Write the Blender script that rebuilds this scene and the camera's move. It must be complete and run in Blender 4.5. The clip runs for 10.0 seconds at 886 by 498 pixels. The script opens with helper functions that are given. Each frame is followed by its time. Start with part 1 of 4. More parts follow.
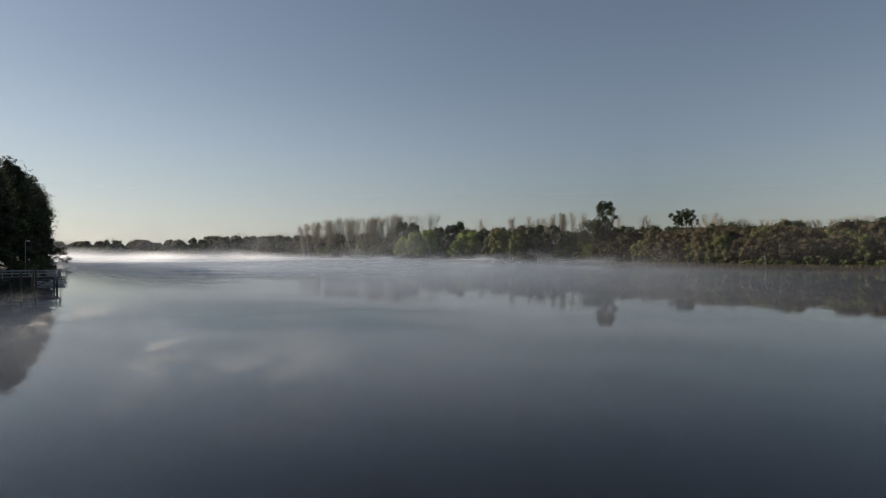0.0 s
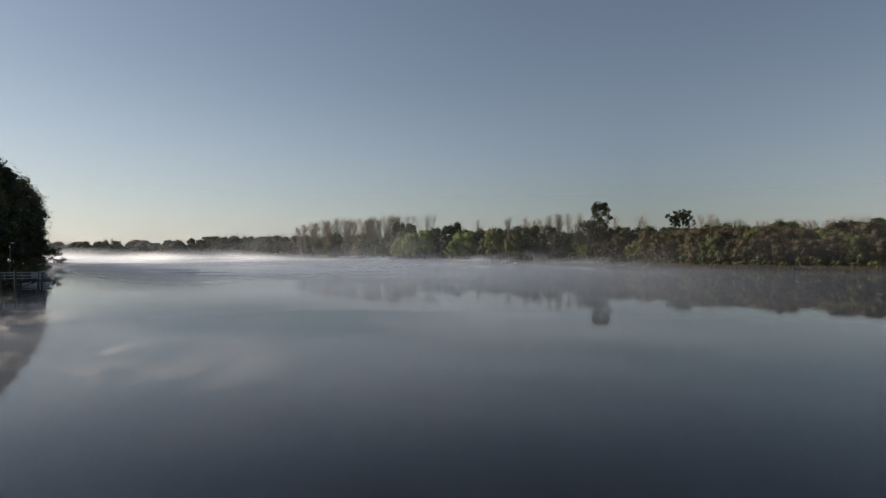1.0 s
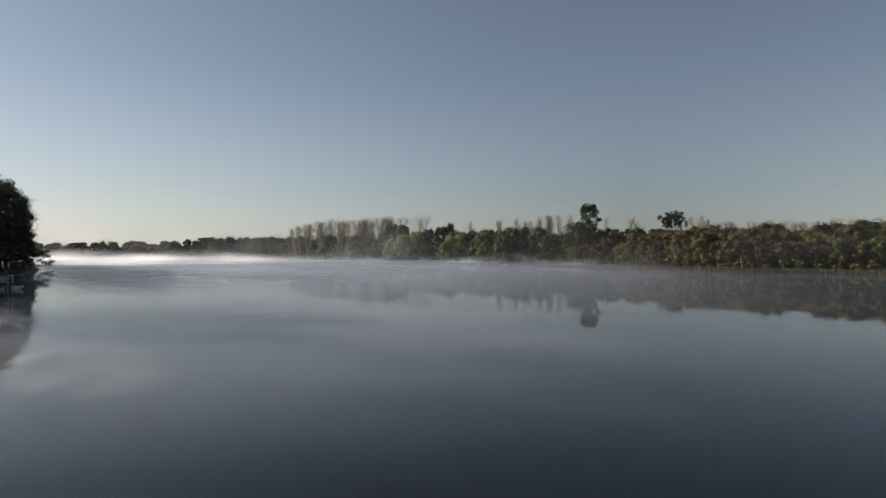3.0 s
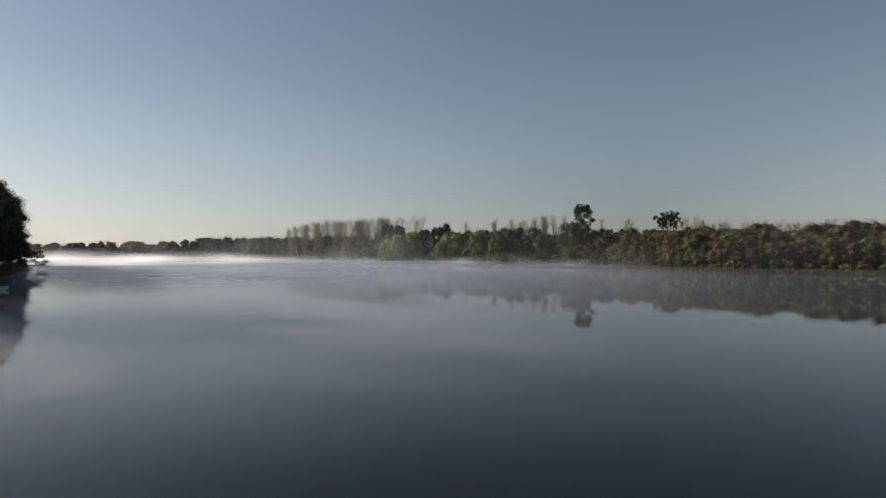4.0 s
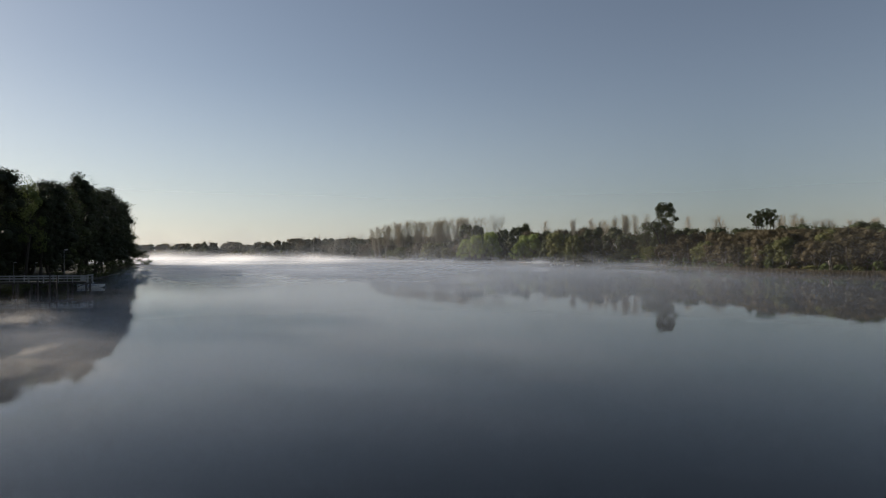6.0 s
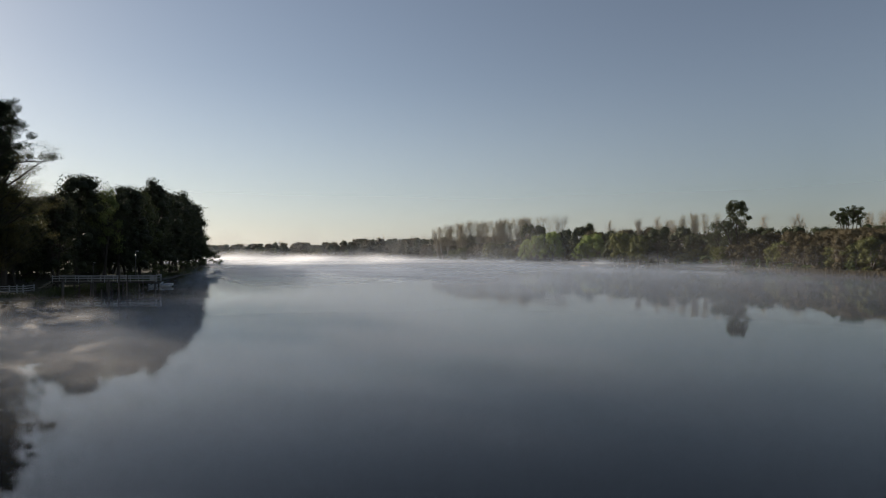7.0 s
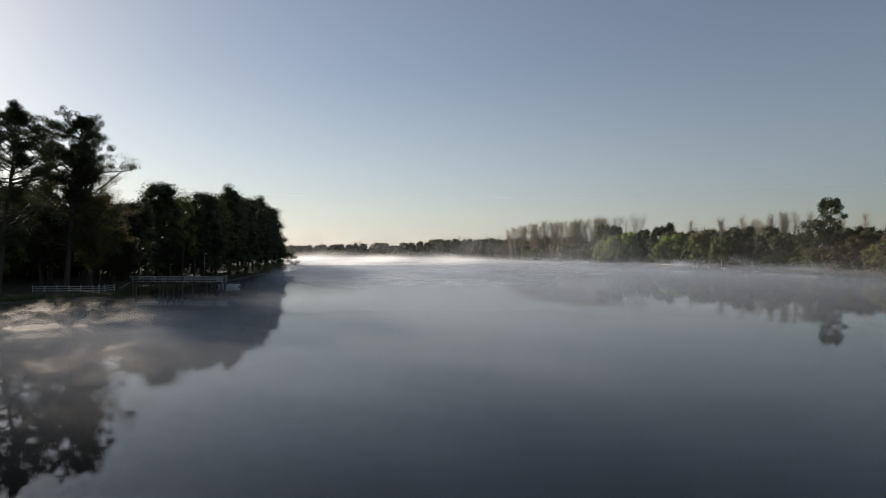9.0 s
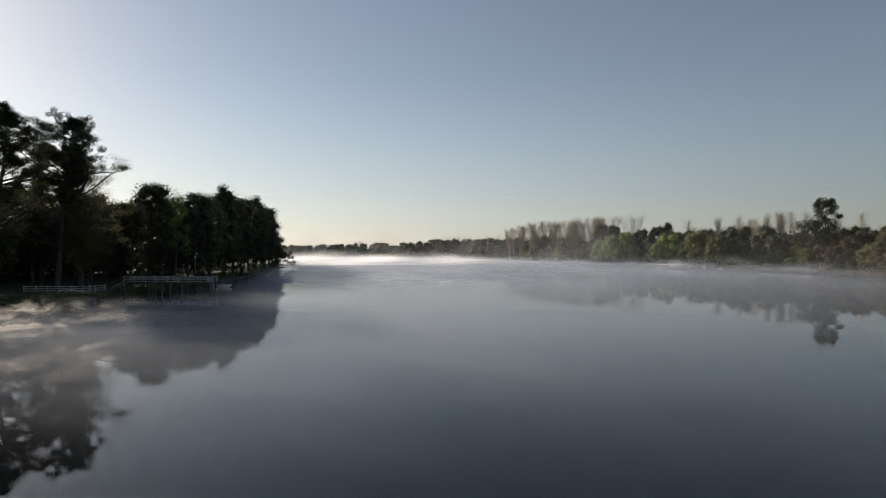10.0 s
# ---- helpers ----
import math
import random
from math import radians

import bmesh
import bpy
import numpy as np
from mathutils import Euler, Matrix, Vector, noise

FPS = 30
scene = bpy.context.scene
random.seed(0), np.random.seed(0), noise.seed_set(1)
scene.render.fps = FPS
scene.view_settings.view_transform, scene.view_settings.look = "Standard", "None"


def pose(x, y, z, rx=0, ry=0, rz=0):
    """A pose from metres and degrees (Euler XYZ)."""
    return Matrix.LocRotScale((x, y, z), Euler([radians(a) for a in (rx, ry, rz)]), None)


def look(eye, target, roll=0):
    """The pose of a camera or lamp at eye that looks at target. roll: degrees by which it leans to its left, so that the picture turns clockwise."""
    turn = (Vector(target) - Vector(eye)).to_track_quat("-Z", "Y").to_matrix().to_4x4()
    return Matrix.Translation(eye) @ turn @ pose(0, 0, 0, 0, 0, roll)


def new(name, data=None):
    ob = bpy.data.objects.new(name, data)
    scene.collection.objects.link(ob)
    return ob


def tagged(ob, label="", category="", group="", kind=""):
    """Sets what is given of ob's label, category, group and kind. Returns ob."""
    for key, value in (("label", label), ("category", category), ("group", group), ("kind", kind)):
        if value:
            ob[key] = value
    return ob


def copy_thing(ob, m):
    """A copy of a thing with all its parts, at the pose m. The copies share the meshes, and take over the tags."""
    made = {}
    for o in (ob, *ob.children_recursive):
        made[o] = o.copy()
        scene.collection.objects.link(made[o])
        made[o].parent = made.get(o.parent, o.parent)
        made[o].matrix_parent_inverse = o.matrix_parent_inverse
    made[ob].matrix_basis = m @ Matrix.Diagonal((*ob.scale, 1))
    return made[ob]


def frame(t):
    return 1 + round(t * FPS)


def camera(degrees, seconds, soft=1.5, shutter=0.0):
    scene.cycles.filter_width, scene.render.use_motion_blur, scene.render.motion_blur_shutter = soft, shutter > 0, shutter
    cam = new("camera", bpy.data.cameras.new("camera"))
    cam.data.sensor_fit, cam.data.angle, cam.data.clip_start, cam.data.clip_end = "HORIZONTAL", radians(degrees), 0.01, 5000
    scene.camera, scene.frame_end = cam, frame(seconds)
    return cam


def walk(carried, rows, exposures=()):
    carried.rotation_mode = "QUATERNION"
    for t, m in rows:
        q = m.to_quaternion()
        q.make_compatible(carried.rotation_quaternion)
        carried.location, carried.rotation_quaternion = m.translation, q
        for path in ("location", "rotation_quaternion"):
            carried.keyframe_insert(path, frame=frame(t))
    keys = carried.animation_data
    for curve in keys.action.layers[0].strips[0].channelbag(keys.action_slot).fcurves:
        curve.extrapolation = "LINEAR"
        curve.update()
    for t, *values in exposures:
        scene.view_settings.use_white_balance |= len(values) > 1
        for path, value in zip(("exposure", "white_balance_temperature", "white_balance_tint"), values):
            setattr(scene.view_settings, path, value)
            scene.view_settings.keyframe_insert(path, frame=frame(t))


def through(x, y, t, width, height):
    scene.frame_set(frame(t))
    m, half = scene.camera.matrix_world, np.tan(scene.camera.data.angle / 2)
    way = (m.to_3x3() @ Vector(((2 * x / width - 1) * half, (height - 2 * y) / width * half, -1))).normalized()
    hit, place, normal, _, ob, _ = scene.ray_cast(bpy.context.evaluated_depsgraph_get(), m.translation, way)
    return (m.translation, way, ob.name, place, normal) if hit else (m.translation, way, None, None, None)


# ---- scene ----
cam = camera(73.95, 10.0, 1.0)
PATH = [
    (0.0, pose(-0.000, -0.000, 5.500, 90.160, 0, 0.000)),
    (0.5, pose(1.285, -0.081, 5.640, 90.150, 0, 0.076)),
    (1.0, pose(2.610, -0.144, 5.782, 90.165, 0, 0.106)),
    (1.5, pose(3.940, -0.211, 5.925, 90.180, 0, 0.140)),
    (2.0, pose(5.285, -0.295, 6.078, 90.174, 0, 0.168)),
    (2.5, pose(6.661, -0.435, 6.228, 90.192, 0, 0.213)),
    (4.0, pose(10.927, -0.903, 6.497, 90.212, 0, 0.313)),
    (4.5, pose(12.281, -1.062, 6.533, 90.217, 0, 0.385)),
    (5.0, pose(13.598, -1.163, 6.565, 90.214, 0, 1.972)),
    (5.5, pose(14.884, -1.155, 6.608, 90.207, 0, 5.348)),
    (7.0, pose(18.759, -0.324, 6.990, 90.171, 0, 15.143)),
    (7.5, pose(20.073, 0.208, 7.126, 90.162, 0, 18.429)),
    (8.0, pose(21.354, 0.707, 7.269, 90.162, 0, 21.447)),
    (8.5, pose(22.636, 1.144, 7.410, 90.178, 0, 22.676)),
    (9.0, pose(23.908, 1.470, 7.493, 90.167, 0, 23.028)),
    (9.5, pose(25.138, 1.714, 7.539, 90.164, 0, 23.134)),
    (10.0, pose(26.343, 1.900, 7.568, 90.155, 0, 23.222)),
]
walk(cam, PATH, [(0.0, 0.0, 6300, 12), (4.5, 0.03, 6330, 12), (8.0, 0.10, 6450, 12), (10.0, 0.14, 6500, 12)])
scene.cycles.transparent_max_bounces = 64

# ---------------------------------------------------------------- light
SUN_LEFT, SUN_UP = 72.0, 21.0        # degrees left of +y, and above the horizon
SUN_DIR = Vector((-math.sin(radians(SUN_LEFT)) * math.cos(radians(SUN_UP)), math.cos(radians(SUN_LEFT)) * math.cos(radians(SUN_UP)), math.sin(radians(SUN_UP))))
world = bpy.data.worlds.new("sky")
scene.world = world
world.use_nodes = True
wn = world.node_tree.nodes
sky = wn.new("ShaderNodeTexSky")
sky.sky_type, sky.sun_disc = "NISHITA", False
sky.sun_elevation, sky.sun_rotation = radians(SUN_UP), radians(-SUN_LEFT)
sky.altitude, sky.air_density, sky.dust_density, sky.ozone_density = 0, 1.0, 0.36, 1.0
haze = wn.new("ShaderNodeHueSaturation")   # morning haze greys the sky
haze.inputs["Saturation"].default_value = 0.74
world.node_tree.links.new(sky.outputs[0], haze.inputs["Color"])
world.node_tree.links.new(haze.outputs[0], wn["Background"].inputs[0])
wn["Background"].inputs[1].default_value = 0.0755
sun = new("sun", bpy.data.lights.new("sun", "SUN"))
sun.data.energy, sun.data.angle, sun.data.color = 4.9, radians(1.5), (1.0, 0.88, 0.74)
sun.matrix_world = look(SUN_DIR * 500, (0, 0, 0))
scene.view_settings.exposure = 0.0

# ---------------------------------------------------------------- materials


def mat(name):
    m = bpy.data.materials.new(name)
    m.use_nodes = True
    return m, m.node_tree.nodes, m.node_tree.links, m.node_tree.nodes["Principled BSDF"]


def math_node(nt, op, a, b=None, clamp=False):
    n = nt.nodes.new("ShaderNodeMath")
    n.operation, n.use_clamp = op, clamp
    for k, v in enumerate((a, b)):
        if v is None:
            continue
        if isinstance(v, (int, float)):
            n.inputs[k].default_value = v
        else:
            nt.links.new(v, n.inputs[k])
    return n.outputs[0]


def noise_node(nt, scale, detail=4.0, rough=0.55, vector=None, stretch=None, turn=0.0):
    n = nt.nodes.new("ShaderNodeTexNoise")
    n.inputs["Scale"].default_value, n.inputs["Detail"].default_value, n.inputs["Roughness"].default_value = scale, detail, rough
    if vector is not None:
        mp = nt.nodes.new("ShaderNodeMapping")
        mp.vector_type = "TEXTURE"
        mp.inputs["Rotation"].default_value = (0, 0, turn)
        mp.inputs["Scale"].default_value = stretch or (1, 1, 1)
        nt.links.new(vector, mp.inputs[0])
        nt.links.new(mp.outputs[0], n.inputs["Vector"])
    return n.outputs["Fac"]


def ramp_node(nt, fac, stops):
    n = nt.nodes.new("ShaderNodeValToRGB")
    els = n.color_ramp.elements
    while len(els) < len(stops):
        els.new(0.5)
    for e, (p, col) in zip(els, stops):
        e.position, e.color = p, (*col, 1)
    nt.links.new(fac, n.inputs[0])
    return n.outputs[0]


def position(nt):
    return nt.nodes.new("ShaderNodeNewGeometry").outputs["Position"]


def leaf_mat(name, dark, light, through=0.35, rough=0.6):
    """Leaves: colour varies from leaf to leaf, from tree to tree and in broad patches; some light passes through them."""
    m, n, l, p = mat(name)
    nt = m.node_tree
    geo, info = n.new("ShaderNodeNewGeometry"), n.new("ShaderNodeObjectInfo")
    patch = noise_node(nt, 0.22, 3, 0.6, geo.outputs["Position"])
    f = math_node(nt, "ADD", math_node(nt, "MULTIPLY", geo.outputs["Random Per Island"], 0.35), math_node(nt, "MULTIPLY", info.outputs["Random"], 0.35))
    f = math_node(nt, "ADD", f, math_node(nt, "MULTIPLY", math_node(nt, "SUBTRACT", patch, 0.3), 0.8), True)
    col = ramp_node(nt, f, [(0.0, dark), (1.0, light)])
    l.new(col, p.inputs["Base Color"])
    p.inputs["Roughness"].default_value = rough
    p.inputs["Specular IOR Level"].default_value = 0.25
    bp = n.new("ShaderNodeBump")
    bp.inputs["Strength"].default_value, bp.inputs["Distance"].default_value = 0.7, 0.25
    l.new(noise_node(nt, 2.2, 4, 0.65, geo.outputs["Position"]), bp.inputs["Height"]), l.new(bp.outputs[0], p.inputs["Normal"])
    tr, mix = n.new("ShaderNodeBsdfTranslucent"), n.new("ShaderNodeMixShader")
    l.new(col, tr.inputs[0])
    mix.inputs[0].default_value = through
    l.new(p.outputs[0], mix.inputs[1]), l.new(tr.outputs[0], mix.inputs[2])
    l.new(mix.outputs[0], n["Material Output"].inputs[0])
    return m


def plain_mat(name, dark, light, rough=0.6, metal=0.0, scale=6.0, bump=0.3, stretch=(1, 1, 1), dist=0.02):
    m, n, l, p = mat(name)
    nt = m.node_tree
    co = n.new("ShaderNodeTexCoord").outputs["Object"]
    a = noise_node(nt, scale, 6, 0.6, co, stretch)
    b = noise_node(nt, scale * 0.13, 3, 0.6, co)
    info = n.new("ShaderNodeObjectInfo")
    f = math_node(nt, "ADD", math_node(nt, "MULTIPLY", a, 0.55), math_node(nt, "MULTIPLY", b, 0.35))
    f = math_node(nt, "ADD", f, math_node(nt, "MULTIPLY", info.outputs["Random"], 0.2), True)
    l.new(ramp_node(nt, f, [(0.25, dark), (0.75, light)]), p.inputs["Base Color"])
    p.inputs["Roughness"].default_value, p.inputs["Metallic"].default_value = rough, metal
    bp = n.new("ShaderNodeBump")
    bp.inputs["Strength"].default_value, bp.inputs["Distance"].default_value = bump, dist
    l.new(a, bp.inputs["Height"]), l.new(bp.outputs[0], p.inputs["Normal"])
    return m


M_BARK_DARK = plain_mat("dark_bark", (0.018, 0.015, 0.012), (0.055, 0.046, 0.037), 0.9, scale=3, bump=0.6, stretch=(1, 1, 5), dist=0.05)
M_BARK_PALE = plain_mat("pale_bark", (0.16, 0.14, 0.115), (0.34, 0.31, 0.27), 0.85, scale=2, bump=0.4, stretch=(1, 1, 4), dist=0.04)
M_TWIG = plain_mat("bare_twigs", (0.22, 0.19, 0.15), (0.38, 0.34, 0.28), 0.9, scale=1, bump=0.2)
M_LEAF_SCRUB = leaf_mat("brown_green_leaves", (0.045, 0.042, 0.018), (0.165, 0.130, 0.070))
M_LEAF_OLIVE = leaf_mat("olive_leaves", (0.060, 0.070, 0.022), (0.210, 0.215, 0.075), 0.4)
M_LEAF_DARK = leaf_mat("dark_leaves", (0.024, 0.034, 0.013), (0.085, 0.100, 0.038), 0.25)
M_LEAF_WILLOW = leaf_mat("willow_leaves", (0.130, 0.180, 0.040), (0.300, 0.370, 0.110), 0.5)
M_LEAF_GREEN = leaf_mat("mid_green_leaves", (0.050, 0.070, 0.020), (0.140, 0.175, 0.060), 0.4)
M_LEAF_PALE = leaf_mat("pale_sprouting_leaves", (0.19, 0.165, 0.105), (0.38, 0.335, 0.225), 0.5)
M_LEAF_GUM = leaf_mat("gum_leaves", (0.030, 0.040, 0.019), (0.105, 0.115, 0.055), 0.3)
M_LEAF_PINE = leaf_mat("pine_needles", (0.016, 0.022, 0.012), (0.050, 0.060, 0.030), 0.35)
M_LEAF_CYPRESS = leaf_mat("feathery_young_leaves", (0.055, 0.052, 0.018), (0.130, 0.120, 0.045), 0.4)
M_LEAF_FAR = leaf_mat("distant_leaves", (0.045, 0.048, 0.024), (0.125, 0.120, 0.062), 0.3)
M_REED = leaf_mat("dry_reeds", (0.085, 0.068, 0.038), (0.17, 0.135, 0.080), 0.3)
M_GRASS = leaf_mat("lawn_grass", (0.025, 0.034, 0.010), (0.070, 0.080, 0.026), 0.3)
M_WHITE = plain_mat("weathered_white_paint", (0.15, 0.155, 0.16), (0.32, 0.325, 0.33), 0.55, scale=5, bump=0.15)
M_WOOD = plain_mat("grey_weathered_wood", (0.10, 0.085, 0.065), (0.27, 0.24, 0.20), 0.85, scale=5, bump=0.5, stretch=(6, 1, 1))
M_PILE = plain_mat("wet_dark_wood", (0.018, 0.015, 0.012), (0.06, 0.05, 0.042), 0.7, scale=4, bump=0.5, stretch=(1, 1, 5))
M_HULL = plain_mat("white_hull", (0.68, 0.69, 0.70), (0.82, 0.82, 0.82), 0.25, scale=2, bump=0.05)
M_BLUE = plain_mat("blue_hull_band", (0.03, 0.07, 0.17), (0.06, 0.12, 0.25), 0.3, scale=2, bump=0.05)
M_STEEL = plain_mat("dull_grey_metal", (0.08, 0.08, 0.08), (0.16, 0.16, 0.155), 0.45, 0.7, scale=8, bump=0.1)
M_CONCRETE = plain_mat("pale_concrete", (0.30, 0.29, 0.27), (0.48, 0.46, 0.43), 0.85, scale=4, bump=0.4)
M_RED = plain_mat("faded_red_paint", (0.28, 0.06, 0.04), (0.42, 0.11, 0.08), 0.6, scale=4, bump=0.1)
M_DARK = plain_mat("dark_plastic", (0.02, 0.02, 0.022), (0.05, 0.05, 0.052), 0.5, scale=6, bump=0.1)
M_GLASS, _n, _l, _p = mat("windscreen")
_p.inputs["Base Color"].default_value, _p.inputs["Roughness"].default_value = (0.5, 0.55, 0.6, 1), 0.05
_p.inputs["Transmission Weight"].default_value = 0.9
M_LAMP, _n, _l, _p = mat("lamp_globe")
_p.inputs["Base Color"].default_value = (0.4, 0.4, 0.39, 1)
_p.inputs["Roughness"].default_value = 0.3


def ground_mat():
    m, n, l, p = mat("bank_soil_and_grass")
    nt = m.node_tree
    pos = position(nt)
    a, b, c = noise_node(nt, 0.06, 4, 0.6, pos), noise_node(nt, 1.3, 5, 0.6, pos), noise_node(nt, 9.0, 3, 0.6, pos)
    grass = ramp_node(nt, b, [(0.3, (0.020, 0.028, 0.009)), (0.7, (0.055, 0.064, 0.024))])
    soil = ramp_node(nt, b, [(0.3, (0.026, 0.021, 0.015)), (0.7, (0.070, 0.058, 0.042))])
    mix = n.new("ShaderNodeMix")
    mix.data_type = "RGBA"
    l.new(math_node(nt, "MULTIPLY", math_node(nt, "SUBTRACT", a, 0.42), 6.0, True), mix.inputs[0])
    l.new(soil, mix.inputs[6]), l.new(grass, mix.inputs[7])
    l.new(mix.outputs[2], p.inputs["Base Color"])
    p.inputs["Roughness"].default_value = 0.95
    bp = n.new("ShaderNodeBump")
    bp.inputs["Strength"].default_value, bp.inputs["Distance"].default_value = 0.6, 0.08
    l.new(math_node(nt, "ADD", b, c), bp.inputs["Height"]), l.new(bp.outputs[0], p.inputs["Normal"])
    return m


def water_mat():
    m, n, l, p = mat("still_lake_water")
    nt = m.node_tree
    pos = position(nt)
    silt = noise_node(nt, 0.02, 3, 0.5, pos)
    l.new(ramp_node(nt, silt, [(0.3, (0.0015, 0.0025, 0.0035)), (0.7, (0.003, 0.004, 0.005))]), p.inputs["Base Color"])
    p.inputs["Roughness"].default_value, p.inputs["IOR"].default_value = 0.012, 1.333
    a = noise_node(nt, 1.6, 2, 0.5, pos, (1.0, 2.2, 1), 0.5)
    b = noise_node(nt, 0.28, 3, 0.55, pos, (1.0, 1.8, 1), -0.3)
    calm = n.new("ShaderNodeMapRange")
    calm.interpolation_type = "SMOOTHERSTEP"
    calm.inputs["From Min"].default_value, calm.inputs["From Max"].default_value = 0.25, 0.80
    l.new(noise_node(nt, 0.018, 2, 0.5, pos), calm.inputs["Value"])
    calm = calm.outputs[0]
    bp = n.new("ShaderNodeBump")
    bp.inputs["Strength"].default_value, bp.inputs["Distance"].default_value = 1.0, 1.0
    h = math_node(nt, "ADD", math_node(nt, "MULTIPLY", a, 0.0036), math_node(nt, "MULTIPLY", b, 0.010))
    l.new(math_node(nt, "MULTIPLY", h, math_node(nt, "ADD", math_node(nt, "MULTIPLY", calm, 0.7), 0.3)), bp.inputs["Height"])
    l.new(bp.outputs[0], p.inputs["Normal"])
    return m


def mist_mat(name, scale, stretch, turn, low=0.35, high=0.75, fine=0.0, tint=(0.90, 0.90, 0.90), back=0.6, detail=6.0, rough=0.58, warp=0.0):
    """Mist: mostly clear, with wisps that scatter light on both sides; 'mistiness' on the mesh thins it out at its edges."""
    m, n, l, p = mat(name)
    nt = m.node_tree
    n.remove(p)
    pos = position(nt)
    if warp:   # slow eddies bend the wisps
        eddy, add, amount = n.new("ShaderNodeTexNoise"), n.new("ShaderNodeVectorMath"), n.new("ShaderNodeVectorMath")
        eddy.inputs["Scale"].default_value, eddy.inputs["Detail"].default_value = scale * 0.8, 2.0
        l.new(pos, eddy.inputs["Vector"])
        amount.operation, add.operation = "SCALE", "ADD"
        amount.inputs["Scale"].default_value = warp
        l.new(eddy.outputs["Color"], amount.inputs[0])
        l.new(pos, add.inputs[0]), l.new(amount.outputs[0], add.inputs[1])
        pos = add.outputs[0]
    a = noise_node(nt, scale, detail, rough, pos, stretch, turn)
    rng = n.new("ShaderNodeMapRange")
    rng.inputs["From Min"].default_value, rng.inputs["From Max"].default_value = low, high
    rng.interpolation_type = "SMOOTHSTEP"
    l.new(a, rng.inputs["Value"])
    at = n.new("ShaderNodeAttribute")
    at.attribute_name = "mistiness"
    wisp = math_node(nt, "ADD", math_node(nt, "MULTIPLY", rng.outputs[0], 1.0 - fine), fine)
    alpha = math_node(nt, "MULTIPLY", wisp, at.outputs["Fac"], True)
    clear, dif, trl, both, mix = (n.new("ShaderNode" + k) for k in ("BsdfTransparent", "BsdfDiffuse", "BsdfTranslucent", "MixShader", "MixShader"))
    dif.inputs[0].default_value = trl.inputs[0].default_value = (*tint, 1)
    both.inputs[0].default_value = back
    l.new(dif.outputs[0], both.inputs[1]), l.new(trl.outputs[0], both.inputs[2])
    l.new(alpha, mix.inputs[0]), l.new(clear.outputs[0], mix.inputs[1]), l.new(both.outputs[0], mix.inputs[2])
    l.new(mix.outputs[0], n["Material Output"].inputs[0])
    return m


# ---------------------------------------------------------------- mesh helpers


class Soup:
    """Points and faces of one mesh, gathered piece by piece."""

    def __init__(self):
        self.v, self.f, self.count = [], [], 0

    def add(self, verts, faces):
        verts = np.asarray(verts, float)
        self.f.extend([tuple(int(i) + self.count for i in f) for f in faces])
        self.v.append(verts)
        self.count += len(verts)

    def tube(self, pts, radii, sides=6, cap=True):
        pts = np.asarray(pts, float)
        rings = []
        for k in range(len(pts)):
            d = pts[min(k + 1, len(pts) - 1)] - pts[max(k - 1, 0)]
            d = d / (np.linalg.norm(d) + 1e-9)
            u = np.cross(d, (0.0, 0.0, 1.0) if abs(d[2]) < 0.9 else (1.0, 0.0, 0.0))
            u /= np.linalg.norm(u)
            w = np.cross(d, u)
            a = np.arange(sides) * 2 * np.pi / sides
            rings.append(pts[k] + radii[k] * (np.cos(a)[:, None] * u + np.sin(a)[:, None] * w))
        faces = [(k * sides + i, k * sides + (i + 1) % sides, (k + 1) * sides + (i + 1) % sides, (k + 1) * sides + i) for k in range(len(pts) - 1) for i in range(sides)]
        if cap:
            faces.append(tuple(range(sides))[::-1])
            faces.append(tuple((len(pts) - 1) * sides + i for i in range(sides)))
        self.add(np.concatenate(rings), faces)

    def box(self, a, b, width, height, bevel=0.012):
        """A squared timber from a to b with chamfered long edges."""
        a, b = np.asarray(a, float), np.asarray(b, float)
        d = (b - a) / np.linalg.norm(b - a)
        u = np.cross(d, (0, 0, 1.0) if abs(d[2]) < 0.9 else (1.0, 0, 0))
        u /= np.linalg.norm(u)
        w = np.cross(u, d)
        x, y, c = width / 2, height / 2, min(bevel, width * 0.3, height * 0.3)
        prof = [(x - c, -y), (x, -y + c), (x, y - c), (x - c, y), (-x + c, y), (-x, y - c), (-x, -y + c), (-x + c, -y)]
        vs = [p + s * u + t * w for p in (a, b) for s, t in prof]
        fs = [(i, (i + 1) % 8, 8 + (i + 1) % 8, 8 + i) for i in range(8)] + [tuple(range(8))[::-1], tuple(range(8, 16))]
        self.add(vs, fs)

    def mesh(self, name, material, smooth=False):
        me = bpy.data.meshes.new(name)
        me.from_pydata(np.concatenate(self.v).tolist() if self.v else [], [], self.f)
        me.materials.append(material)
        if smooth:
            me.shade_smooth()
        me.update()
        return me


def part(name, soup, material, parent, label="", smooth=False):
    ob = new(name, soup.mesh(name, material, smooth))
    ob.parent = parent
    if label:
        tagged(ob, label)
    return ob


_b = bmesh.new()
bmesh.ops.create_icosphere(_b, subdivisions=2, radius=1.0)
BALL_V, BALL_F = np.array([v.co[:] for v in _b.verts]), np.array([[v.index for v in f.verts] for f in _b.faces])
_b.free()


